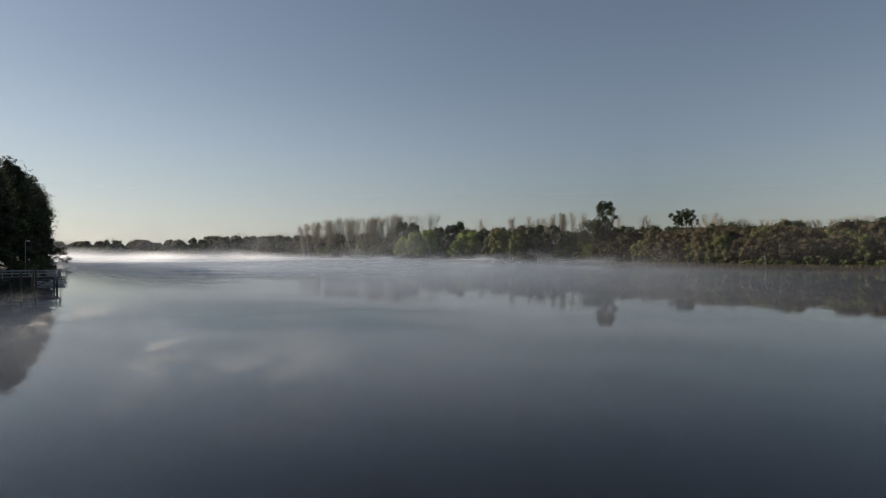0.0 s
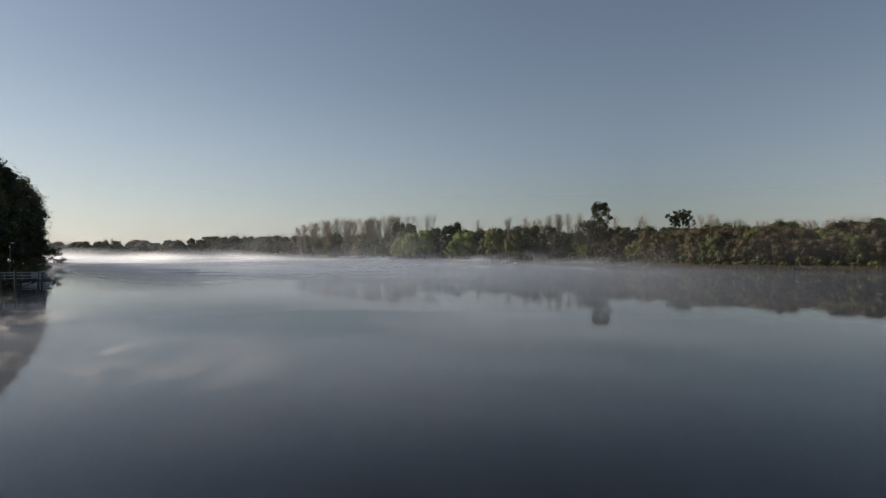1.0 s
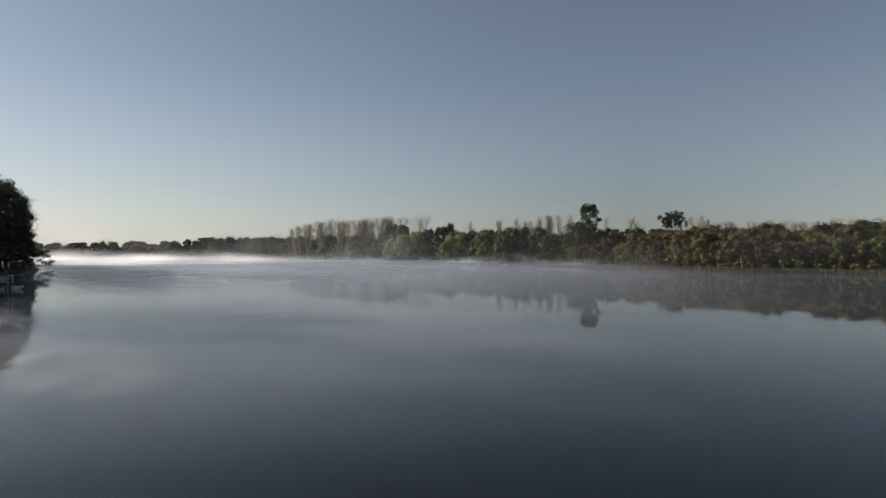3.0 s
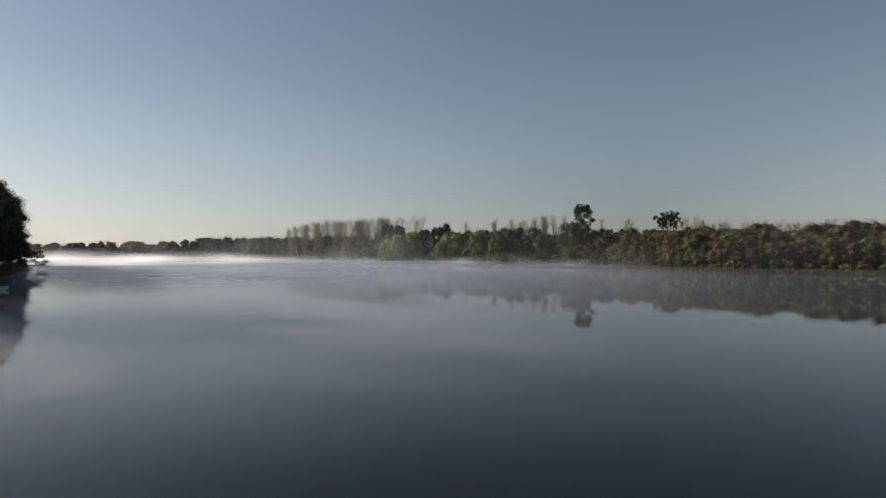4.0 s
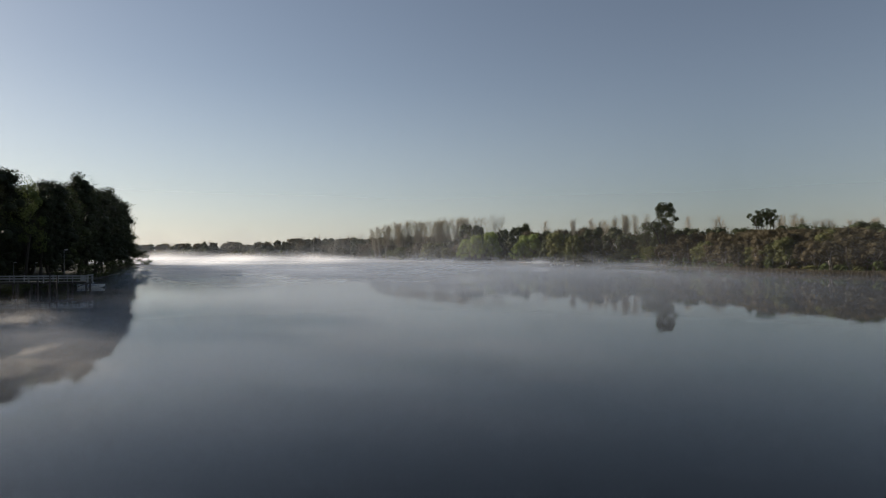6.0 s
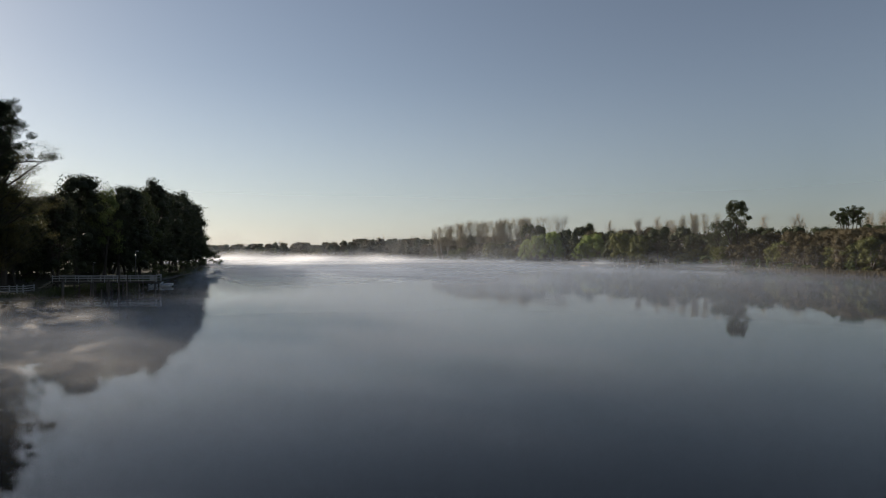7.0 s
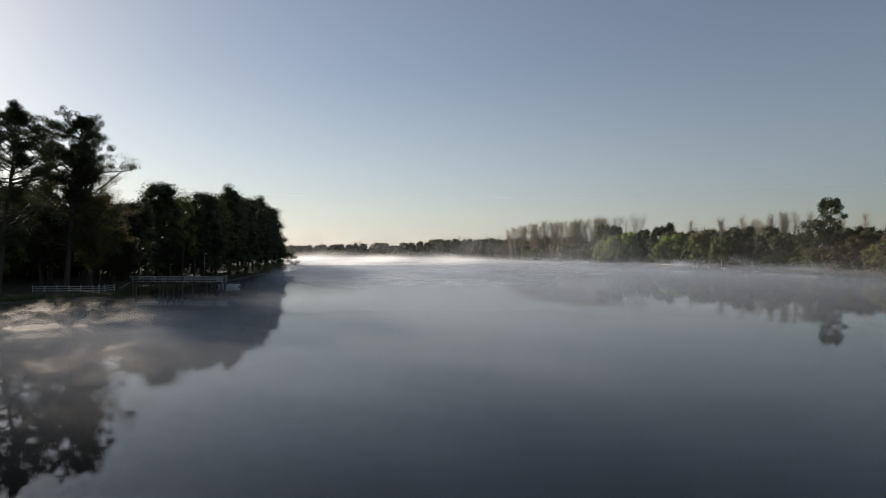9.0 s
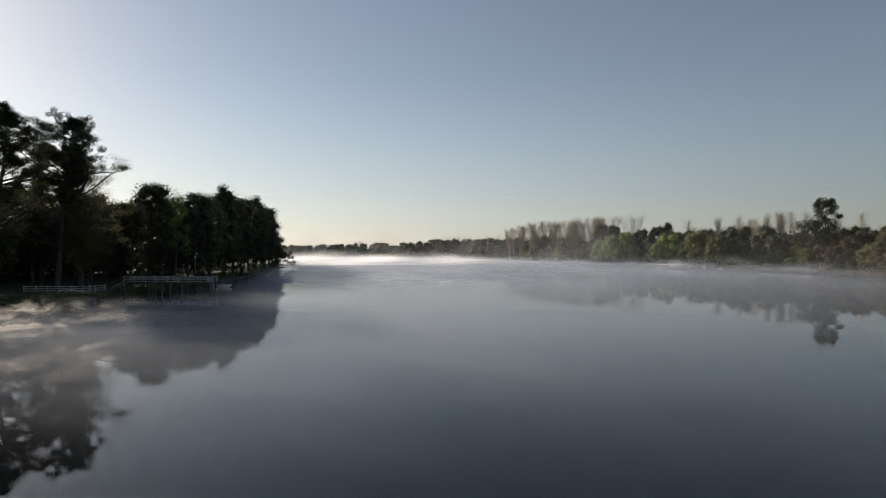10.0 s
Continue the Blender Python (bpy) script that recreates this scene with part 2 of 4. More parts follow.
def leaf_mesh(name, clumps, size, material, rng, droop=0.0, flat=0.0, outward=1.0, slim=0.55, core=0.0, fray=0.22):
    """Leaf sprays: small diamonds strewn over the shells of clumps (centre, radii, count), round a dense uneven inside if core is given."""
    P, N = [], []
    for c, r, k in clumps:
        d = rng.normal(size=(k, 3))
        d /= np.linalg.norm(d, axis=1)[:, None]
        rad = np.clip(1 - np.abs(rng.normal(0, 0.18, k)), 0.5, 1.08) if core else np.clip(1 - np.abs(rng.normal(0, 0.22, k)), 0.25, 1.08)
        rad = rad * (1 + fray * np.sin(d @ rng.normal(0, 4.0, 3) + 1.3) * np.sin(d @ rng.normal(0, 5.0, 3)))
        p = np.asarray(c) + d * rad[:, None] * np.asarray(r)
        P.append(p)
        N.append(d * outward * 1.3 + rng.normal(0, 0.38, (k, 3)) + np.array([0, 0, 0.2]))
    P, N = np.concatenate(P), np.concatenate(N)
    N[:, 2] += flat * np.abs(N[:, 2])
    N /= np.linalg.norm(N, axis=1)[:, None]
    a = rng.normal(size=P.shape)
    a[:, 2] -= droop
    u = a - (a * N).sum(1)[:, None] * N
    u /= np.linalg.norm(u, axis=1)[:, None]
    w = np.cross(N, u)
    s = size * rng.uniform(0.6, 1.35, len(P))[:, None]
    k = len(P)
    V = np.stack([P - u * s * 0.5, P + w * s * slim * 0.5 + u * s * 0.08, P + u * s * 0.5 - N * s * 0.12, P - w * s * slim * 0.5 + u * s * 0.08], 1).reshape(-1, 3)
    loops, starts, soft = [np.arange(4 * k)], [np.arange(k) * 4], [np.zeros(k, bool)]
    if core:
        at, run = len(V), 4 * k
        inner = [V]
        for c, r, _ in clumps:
            inner.append(np.asarray(c) + BALL_V * np.asarray(r) * core * rng.uniform(0.75, 1.1, (len(BALL_V), 1)))
            loops.append((BALL_F + at).ravel()), starts.append(run + np.arange(len(BALL_F)) * 3), soft.append(np.ones(len(BALL_F), bool))
            at, run = at + len(BALL_V), run + 3 * len(BALL_F)
        V = np.concatenate(inner)
    loops, starts, soft = np.concatenate(loops), np.concatenate(starts), np.concatenate(soft)
    me = bpy.data.meshes.new(name)
    me.vertices.add(len(V)), me.loops.add(len(loops)), me.polygons.add(len(starts))
    me.vertices.foreach_set("co", V.ravel())
    me.loops.foreach_set("vertex_index", loops)
    me.polygons.foreach_set("loop_start", starts)
    me.polygons.foreach_set("use_smooth", soft)
    me.update(calc_edges=True)
    me.materials.append(material)
    return me


def limb(soup, start, way, length, r0, r1, rng, bend=0.15, steps=5, sides=5, rise=0.0):
    """One crooked, tapering limb; returns its points."""
    p, d = np.asarray(start, float), np.asarray(way, float)
    d = d / np.linalg.norm(d)
    pts = [p.copy()]
    for k in range(steps):
        d = d + rng.normal(0, bend, 3) + np.array([0, 0, rise])
        d /= np.linalg.norm(d)
        p = p + d * length / steps
        pts.append(p.copy())
    soup.tube(pts, np.linspace(r0, r1, steps + 1), sides, False)
    return pts


def tree_root(name, label, group):
    return tagged(new(name), label, "tree", group)


def broadleaf(name, label, group, height, width, seed, leaves, size, leaf, bark, low=0.2, lumps=14, trunks=1, lumpy=0.26, droop=0.0, top_heavy=0.0, core=0.0, outward=1.0):
    """A round-crowned tree: forked trunk, limbs, and a crown of leaf clumps. Its foot is at the origin."""
    rng = np.random.default_rng(seed)
    root = tree_root(name, label, group)
    wood, clumps = Soup(), []
    r = height * 0.018 + 0.06
    forks = []
    for k in range(trunks):
        a = rng.uniform(0, 6.28)
        lean = np.array([math.cos(a), math.sin(a), 0]) * (0.28 if trunks > 1 else 0.06)
        pts = limb(wood, lean * r * 2 - np.array([0, 0, 0.3]), lean + np.array([0, 0, 1.0]), height * 0.72, r / trunks ** 0.4, r * 0.3, rng, 0.07, 6, 7)
        forks += pts[2:]
    for k in range(lumps):
        a, h = 2.399 * k + rng.uniform(-0.5, 0.5), (k + 0.5) / lumps
        z = height * (low + (1 - low) * (0.12 + 0.80 * h ** (0.8 if top_heavy == 0 else 0.6)))
        t = (z / height - low) / (1 - low)
        prof = math.sqrt(max(0.05, 1 - (2 * t - 0.85) ** 2 * 0.75)) if not top_heavy else (0.35 + 0.65 * math.sin(min(1.0, t * 1.1) * 2.4))
        rr = width * 0.5 * prof * rng.uniform(0.35, 0.95)
        c = np.array([math.cos(a) * rr, math.sin(a) * rr, z])
        rad = width * lumpy * rng.uniform(0.55, 1.4)
        clumps.append((c, (rad, rad, rad * 0.78), max(8, int(leaves / lumps * rng.uniform(0.8, 1.2)))))
        f = forks[int(rng.integers(len(forks)))]
        limb(wood, f, c - f, float(np.linalg.norm(c - f)), r * 0.28, r * 0.06, rng, 0.10, 4, 4)
    for k in range(5):
        rad = width * lumpy * rng.uniform(0.5, 0.9)
        c = np.array([rng.normal(0, width * 0.13), rng.normal(0, width * 0.13), height * rng.uniform(0.84, 0.97)])
        clumps.append((c, (rad, rad, rad * 0.9), max(8, int(leaves / lumps * 0.7))))
    part("trunk", wood, bark, root, smooth=True)
    crown = new("crown", leaf_mesh("crown", clumps, size, leaf, rng, droop, outward=outward, core=core, fray=0.22 if outward == 1.0 else 0.45))
    crown.parent = root
    return root


def bare_tree(name, label, group, height, width, seed, bark, stems=3, twigs=240, leaf=None, leaves=0, size=0.3, upright=1.0):
    """A leafless upright tree: stems, limbs and a haze of fine twigs, with a few young leaves if any."""
    rng = np.random.default_rng(seed)
    root = tree_root(name, label, group)
    wood, fine = Soup(), Soup()
    tips, nodes = [], []
    for k in range(stems):
        a = rng.uniform(0, 6.28) + k * 6.28 / stems
        out = np.array([math.cos(a), math.sin(a), 0.0]) * (width / height) * (0.7 if stems > 1 else 0.03)
        nodes += limb(wood, (0, 0, -0.3), out + np.array([0, 0, 1.0]), height * rng.uniform(0.82, 0.97), height * 0.011 + 0.03, 0.03, rng, 0.05, 7, 6, 0.03)[2:]
    for k in range(twigs):
        s = nodes[int(rng.integers(len(nodes)))]
        if s[2] > height * 0.86 and rng.random() < 0.75:
            continue
        a = rng.uniform(0, 6.28)
        length = min(height * rng.uniform(0.12, 0.30), (height - s[2]) * rng.uniform(0.5, 1.0) + 0.5)
        way = np.array([math.cos(a), math.sin(a), upright * rng.uniform(0.9, 2.4)])
        way[:2] *= 0.55 + width / height
        pts = limb(fine, s, way, length, 0.05, 0.014, rng, 0.08, 3, 3, 0.05)
        tips += pts[1:]
        for j in range(3):
            b = pts[1 + int(rng.integers(2))]
            e = limb(fine, b, way + rng.normal(0, 0.45, 3), length * 0.55, 0.026, 0.012, rng, 0.08, 2, 3, 0.05)
            tips.append(e[-1])
    part("trunk", wood, bark, root, smooth=True)
    part("branchwork", fine, bark, root)
    if leaf:
        pick = [tips[int(i)] for i in rng.integers(len(tips), size=max(1, leaves // 5))]
        crown = new("crown", leaf_mesh("crown", [(c, (0.8, 0.8, 1.3), 5) for c in pick], size, leaf, rng))
        crown.parent = root
    return root


def place(ob, x, y, z, turn=0.0, s=1.0, sz=None):
    ob.matrix_basis = pose(x, y, z, 0, 0, turn) @ Matrix.Diagonal((s, s, sz or s, 1))
    return ob


def again(ob, x, y, z, turn=0.0, s=1.0, sz=None):
    return copy_thing(ob, pose(x, y, z, 0, 0, turn) @ Matrix.Diagonal((s / ob.scale[0], s / ob.scale[1], (sz or s) / ob.scale[2], 1)))


# ---------------------------------------------------------------- lake and ground
RIGHT_BANK = [(310, -160), (290, 10), (228, 85), (170, 130), (123, 162), (98, 182), (86, 200), (72, 240), (45, 266), (3, 315), (-55, 372), (-110, 425), (-180, 470), (-270, 520), (-400, 580), (-560, 625), (-800, 650)]
LEFT_BANK = [(-800, 500), (-520, 430), (-330, 330), (-220, 270), (-175, 243), (-158, 231), (-141, 216), (-128, 196), (-117, 175), (-106, 158), (-92, 134), (-82, 115), (-76, 100), (-73, 90), (-69, 79), (-63, 74), (-58.5, 71), (-60, 67), (-64, 61), (-65, 54), (-62, 44), (-72, 20), (-110, -40), (-190, -160)]
LAKE = np.array(RIGHT_BANK + LEFT_BANK, float)


def shore_distance(x, y):
    """Metres to the water's edge, positive on land."""
    p = np.stack([np.asarray(x, float).ravel(), np.asarray(y, float).ravel()], 1)
    best, inside = np.full(len(p), 1e9), np.zeros(len(p), bool)
    for a, b in zip(LAKE, np.roll(LAKE, -1, 0)):
        e = b - a
        t = np.clip(((p - a) @ e) / (e @ e), 0, 1)
        best = np.minimum(best, np.linalg.norm(p - a - t[:, None] * e, axis=1))
        cross = ((a[1] > p[:, 1]) != (b[1] > p[:, 1])) & (p[:, 0] < (b[0] - a[0]) * (p[:, 1] - a[1]) / (b[1] - a[1] + 1e-12) + a[0])
        inside ^= cross
    return np.where(inside, -best, best).reshape(np.shape(x))


def ground_height(x, y):
    d = shore_distance(x, y)
    x, y = np.asarray(x, float), np.asarray(y, float)
    wob = 0.9 * np.sin(x * 0.11 + 1.3) * np.sin(y * 0.13 + 0.4) + 0.5 * np.sin(x * 0.31 + y * 0.23)
    d = d + wob
    bank = np.where((x < -50) & (y < 300), 0.40, 0.75)
    z = np.where(d > 0, bank * (1 - np.exp(-np.maximum(d, 0) / 1.2)) + np.clip(d - 3, 0, 300) * 0.006, np.maximum(d * 0.35, -3.0))
    return z + np.where(d > 2, 0.12 * np.sin(x * 0.21) * np.cos(y * 0.17), 0)


def gh(x, y):
    return float(ground_height(np.array([x]), np.array([y]))[0])


def axis(near, step, far):
    inner = np.arange(near[0], near[1] + 0.1, step)
    out, s, v = [], step, near[1]
    while v < far:
        s *= 1.35
        v += s
        out.append(v)
    low, s, v = [], step, near[0]
    while v > -far:
        s *= 1.35
        v -= s
        low.append(v)
    return np.array(low[::-1] + list(inner) + out)


def sheet(name, xs, ys, height, material, keep=None, density=None):
    X, Y = np.meshgrid(xs, ys)
    Z = height(X, Y)
    nx, ny = len(xs), len(ys)
    idx = np.arange(nx * ny).reshape(ny, nx)
    F = np.stack([idx[:-1, :-1], idx[:-1, 1:], idx[1:, 1:], idx[1:, :-1]], -1).reshape(-1, 4)
    D = density(X, Y).ravel() if density else None
    if D is not None:
        F = F[(D[F] > 0.002).any(1)]
    if keep is not None:
        F = F[keep(X, Y).ravel()[F].any(1)]
    used, back = np.unique(F, return_inverse=True)
    V = np.stack([X, Y, Z], -1).reshape(-1, 3)[used]
    me = bpy.data.meshes.new(name)
    me.from_pydata(V.tolist(), [], back.reshape(-1, 4).tolist())
    if D is not None:
        me.attributes.new("mistiness", "FLOAT", "POINT").data.foreach_set("value", D[used].astype(np.float32))
    me.materials.append(material)
    me.shade_smooth()
    return new(name, me)


gx, gy = axis((-170, 270), 3.0, 4200), axis((20, 450), 3.0, 4200)
ground = tagged(sheet("ground", gx, gy, ground_height, ground_mat()), "grassy and muddy lake banks", "ground", kind="structure")
water = tagged(sheet("water", axis((-170, 330), 20.0, 1500), axis((-100, 450), 20.0, 1500), lambda x, y: x * 0.0, water_mat(),
                     keep=lambda x, y: shore_distance(x, y) < 30), "still dark lake surface mirroring sky and trees", "water", kind="structure")

# ---------------------------------------------------------------- right and far banks
rnd = random.Random(7)


class Stock:
    """A few built examples of one kind of tree; each is set down once itself and copied after that."""

    def __init__(self, *made):
        self.made, self.fresh = list(made), list(made)

    def put(self, x, y, s=1.0, sz=None, turn=None, pick=None, sink=0.15):
        ob = self.made[pick if pick is not None else rnd.randrange(len(self.made))]
        turn = rnd.uniform(0, 360) if turn is None else turn
        z = gh(x, y) - sink
        if ob in self.fresh:
            self.fresh.remove(ob)
            return place(ob, x, y, z, turn, s, sz)
        return again(ob, x, y, z, turn, s, sz)

    def close(self):
        """Takes away what was never set down."""
        for ob in self.fresh:
            for o in (*ob.children_recursive, ob):
                bpy.data.objects.remove(o)


def along(bank, start, end, step):
    """Places along a bank, every step metres between two lengths along it, with the way inland."""
    pts = [Vector(p) for p in bank]
    out, run, want = [], 0.0, start
    for a, b in zip(pts, pts[1:]):
        e = b - a
        while want <= run + e.length and want <= end:
            out.append((a + e * ((want - run) / e.length), Vector((e.y, -e.x)).normalized()))
            want += step
        run += e.length
    return out


SCRUB = "dense scrub trees on the bank"
scrub = Stock(*[broadleaf("scrub_tree", "dense brown-green tree with pale forked trunks on the bank", SCRUB, 12.9, 10.2, 20 + k, 2300, 0.58, M_LEAF_SCRUB, M_BARK_PALE, 0.14 + 0.08 * (k % 3), 15, 2 + k % 2, 0.20, core=0.6) for k in range(4)],
              broadleaf("scrub_tree", "olive-green tree with pale forked trunks on the bank", SCRUB, 12.0, 9.2, 31, 2300, 0.58, M_LEAF_OLIVE, M_BARK_PALE, 0.12, 16, 2, 0.22, core=0.6))
bush = Stock(*[broadleaf("shore_bush", "low green bush at the water's edge", "bushes along the shore", 4.5, 5.0, 40 + k, 640, 0.38, (M_LEAF_OLIVE, M_LEAF_SCRUB, M_LEAF_GREEN)[k], M_BARK_PALE, 0.04, 9, 3, core=0.6) for k in range(3)])
dark_tree = Stock(*[broadleaf("dark_tree", "dark evergreen tree with a dense rounded crown", "dark trees behind the shore", 16.0, 12.4, 50 + k, 3000, 0.56, M_LEAF_DARK, M_BARK_DARK, 0.18, 18, 1, 0.23, core=0.6) for k in range(2)])

# scrub wood along the right bank: front row, then taller rows behind it
for q, n in along(RIGHT_BANK, 330, 512, 5.0):
    off = rnd.uniform(3.0, 6.0)
    p = q + n * off
    scrub.put(p.x, p.y, rnd.uniform(0.62, 0.86), rnd.uniform(0.62, 0.88))
for q, n in along(RIGHT_BANK, 318, 505, 5.6):
    p = q + n * rnd.uniform(10, 14)
    scrub.put(p.x, p.y, rnd.uniform(0.85, 1.05), rnd.uniform(0.88, 1.05))
for q, n in along(RIGHT_BANK, 305, 500, 6.6):
    p = q + n * rnd.uniform(19, 25)
    scrub.put(p.x, p.y, rnd.uniform(0.95, 1.2), rnd.uniform(0.92, 1.08))
for q, n in along(RIGHT_BANK, 300, 490, 9.0):
    p = q + n * rnd.uniform(30, 40)
    (dark_tree if rnd.random() < 0.4 else scrub).put(p.x, p.y, rnd.uniform(0.95, 1.15), rnd.uniform(0.86, 1.0))
for q, n in along(RIGHT_BANK, 330, 530, 4.4):
    p = q + n * rnd.uniform(1.2, 2.6)
    bush.put(p.x, p.y, rnd.uniform(0.45, 0.9), rnd.uniform(0.4, 0.85))

for q, n in along(RIGHT_BANK, 325, 520, 3.6):
    p = q + n * rnd.uniform(7.0, 9.5)
    bush.put(p.x, p.y, rnd.uniform(0.8, 1.2), rnd.uniform(0.8, 1.2))
for q, n in along(RIGHT_BANK, 320, 520, 5.0):
    p = q + n * rnd.uniform(15, 18)
    bush.put(p.x, p.y, rnd.uniform(1.1, 1.6), rnd.uniform(1.0, 1.5))

# single trees round the bay
gum = broadleaf("gum_tree", "tall gum tree with an airy clumped crown", "", 26.0, 9.5, 61, 3000, 0.62, M_LEAF_GUM, M_BARK_DARK, 0.50, 15, 2, 0.17)
place(gum, 69.8, 252.2, gh(69.8, 252.2), 40)
gum_low = broadleaf("gum_tree", "dark lower gum tree beside the tall one", "", 18.5, 11.0, 62, 3000, 0.62, M_LEAF_GUM, M_BARK_DARK, 0.25, 14)
place(gum_low, 65.8, 257.4, gh(65.8, 257.4), 10)


def umbrella_gum(name, label, x, y, height, seed, heads):
    """Long bare stems that each carry one dark flat-topped clump."""
    rng = np.random.default_rng(seed)
    root = tree_root(name, label, "")
    wood, clumps = Soup(), []
    for dx, dz, r in heads:
        pts = limb(wood, (0, 0, -0.3), (dx * 0.6, rng.uniform(-1, 1), height + dz), height + dz - r * 0.4, 0.34, 0.12, rng, 0.035, 6, 6)
        for k in range(12):
            a = rng.uniform(0, 6.28)
            c = pts[-1] + np.array([math.cos(a) * r * 0.95, math.sin(a) * r * 0.95, rng.uniform(-0.8, 0.55) * r])
            limb(wood, pts[-2], c - pts[-2], float(np.linalg.norm(c - pts[-2])), 0.1, 0.03, rng, 0.08, 3, 4)
            clumps.append((c, (r * 0.45, r * 0.45, r * 0.36), 75))
    part("trunk", wood, M_BARK_DARK, root, smooth=True)
    crown = new("crown", leaf_mesh("crown", clumps, 0.6, M_LEAF_DARK, rng))
    crown.parent = root
    return place(root, x, y, gh(x, y))


umbrella_gum("umbrella_gum", "tall dark tree with flat clumped heads on bare stems", 141.0, 344.0, 27.3, 71, [(-11.0, -1.2, 2.7), (-6.5, -4.6, 2.2), (-3.0, 0.0, 2.6), (3.0, 0.6, 2.9), (0.5, -4.2, 2.4), (9.5, -0.6, 2.8), (7.0, -4.0, 2.4)])

dome = Stock(*[broadleaf("round_tree", "dark green broadleaf tree with a full rounded crown", "round trees by the bay", 15.9, 13.2, 80 + k, 5200, 0.50, (M_LEAF_DARK, M_LEAF_OLIVE)[k], M_BARK_DARK, 0.10 + 0.12 * k, 26, 1 + k, 0.2, core=0.6) for k in range(2)])
dome.put(42.8, 276.2, 1.05, 1.03, 0, 0)
dome.put(34.9, 273.8, 0.72, 0.90, 0, 1)
dome.put(26.8, 283.8, 0.80, 1.0, 60, 1)
dome.put(23.0, 288.8, 0.62, 0.86, 60, 0)

willow = Stock(*[broadleaf("willow", "bright spring-green willow with a soft spreading crown", "willows on the far bank", 14.3, 15.8, 90 + k, 6000, 0.52, M_LEAF_WILLOW, M_BARK_DARK, 0.06, 24, 2, 0.17, 1.2, core=0.6) for k in range(2)])
willow.put(14.7, 330.7, 1.0, 1.03, 0, 0)
willow.put(6.9, 328.5, 0.55, 0.72, 90, 1)
willow.put(-8.1, 339.1, 0.92, 1.16, 0, 1)
willow.put(-16.8, 340.4, 0.62, 1.05, 50, 0)
willow.put(-24.4, 345.3, 0.62, 0.90, 130, 1)
olive = Stock(*[broadleaf("olive_tree", "yellow-green broadleaf tree on the far bank", "yellow-green trees on the far bank", 12.8, 10.2, 100 + k, 3000, 0.56, M_LEAF_OLIVE, M_BARK_DARK, 0.06, 18, 2, 0.21, core=0.6) for k in range(2)])
for x, y, s, sz in ((-49.9, 363.9, 1.0, 1.02), (-43.5, 369.1, 0.8, 0.85), (-73.2, 389.0, 0.9, 0.75), (-80.7, 392.6, 0.8, 0.68), (-36.7, 357.1, 0.7, 0.62), (56.6, 269.3, 0.55, 0.55), (62.3, 266.7, 0.5, 0.7)):
    olive.put(x, y, s, sz)

bare = Stock(*[bare_tree("bare_poplar", "leafless tan poplar with fine upright twigs", "leafless poplars behind the bank", 26.8, 8.6, 110 + k, M_TWIG, 5, 190, M_LEAF_PALE, 5200, 0.26) for k in range(3)])
spire = Stock(*[bare_tree("spire_poplar", "thin leafless spire-shaped poplar", "thin poplars behind the trees", 21.4, 5.0, 120 + k, M_TWIG, 1, 95, M_LEAF_PALE, 300, 0.2, 1.6) for k in range(2)])
young = Stock(*[bare_tree("budding_poplar", "slender poplar with pale young leaves", "budding poplars behind the trees", 22.8, 5.6, 130 + k, M_TWIG, 2, 130, M_LEAF_PALE, 3200, 0.30, 1.5) for k in range(2)])
fan = bare_tree("fan_tree", "tall leafless tree with a fan of bare limbs", "", 28.8, 13.5, 141, M_BARK_PALE, 5, 230, None, 0, 0.3, 1.0)
place(fan, -9.3, 373.4, gh(-9.3, 373.4), 20)
for x, y, s in ((-44.8, 385.0, 1.0), (-40.5, 381.2, 1.02), (-36.0, 384.0, 1.04), (-31.8, 380.1, 1.05), (-27.2, 385.5, 1.06), (-23.8, 381.6, 1.08), (-49.1, 386.2, 0.97), (-54.1, 389.9, 0.94),
                (-79.2, 404.7, 0.96), (-74.2, 402.3, 1.0), (-68.9, 406.5, 1.02), (-64.8, 402.1, 1.0), (-60.7, 398.9, 0.96), (-95.2, 419.9, 0.92), (-90.3, 416.1, 0.95), (-85.4, 413.7, 0.90), (-99.9, 423.6, 0.85)):
    bare.put(x, y, s * rnd.uniform(0.85, 1.0), s * rnd.uniform(0.96, 1.02))
for x, y, s in ((84.0, 314.1, 0.95), (88.0, 323.0, 0.92), (95.6, 317.5, 1.06), (108.7, 321.8, 1.0), (114.3, 318.6, 1.08), (36.3, 306.3, 1.0), (39.0, 310.5, 0.96), (45.5, 306.2, 1.02), (50.1, 307.9, 0.95), (22.5, 359.2, 1.06), (25.9, 366.3, 0.9), (138.1, 318.4, 0.9), (143.7, 314.3, 0.95)):
    spire.put(x, y, s * 1.1, s * 1.04)
for k in range(26):
    u = k / 25
    spire.put(150 + u * 50 + rnd.uniform(-2, 2), 300 - u * 40 + rnd.uniform(-6, 6), rnd.uniform(0.9, 1.3), rnd.uniform(0.86, 0.96))
for x, y, s in ((57.8, 296.1, 1.0), (53.2, 294.5, 0.92), (61.8, 299.4, 1.04), (66.3, 289.2, 1.02), (48.4, 299.5, 0.88), (133.6, 292.6, 1.0), (138.5, 294.1, 0.94), (27.7, 324.7, 0.72), (30.5, 322.2, 0.62)):
    young.put(x, y, s, s * 0.98)
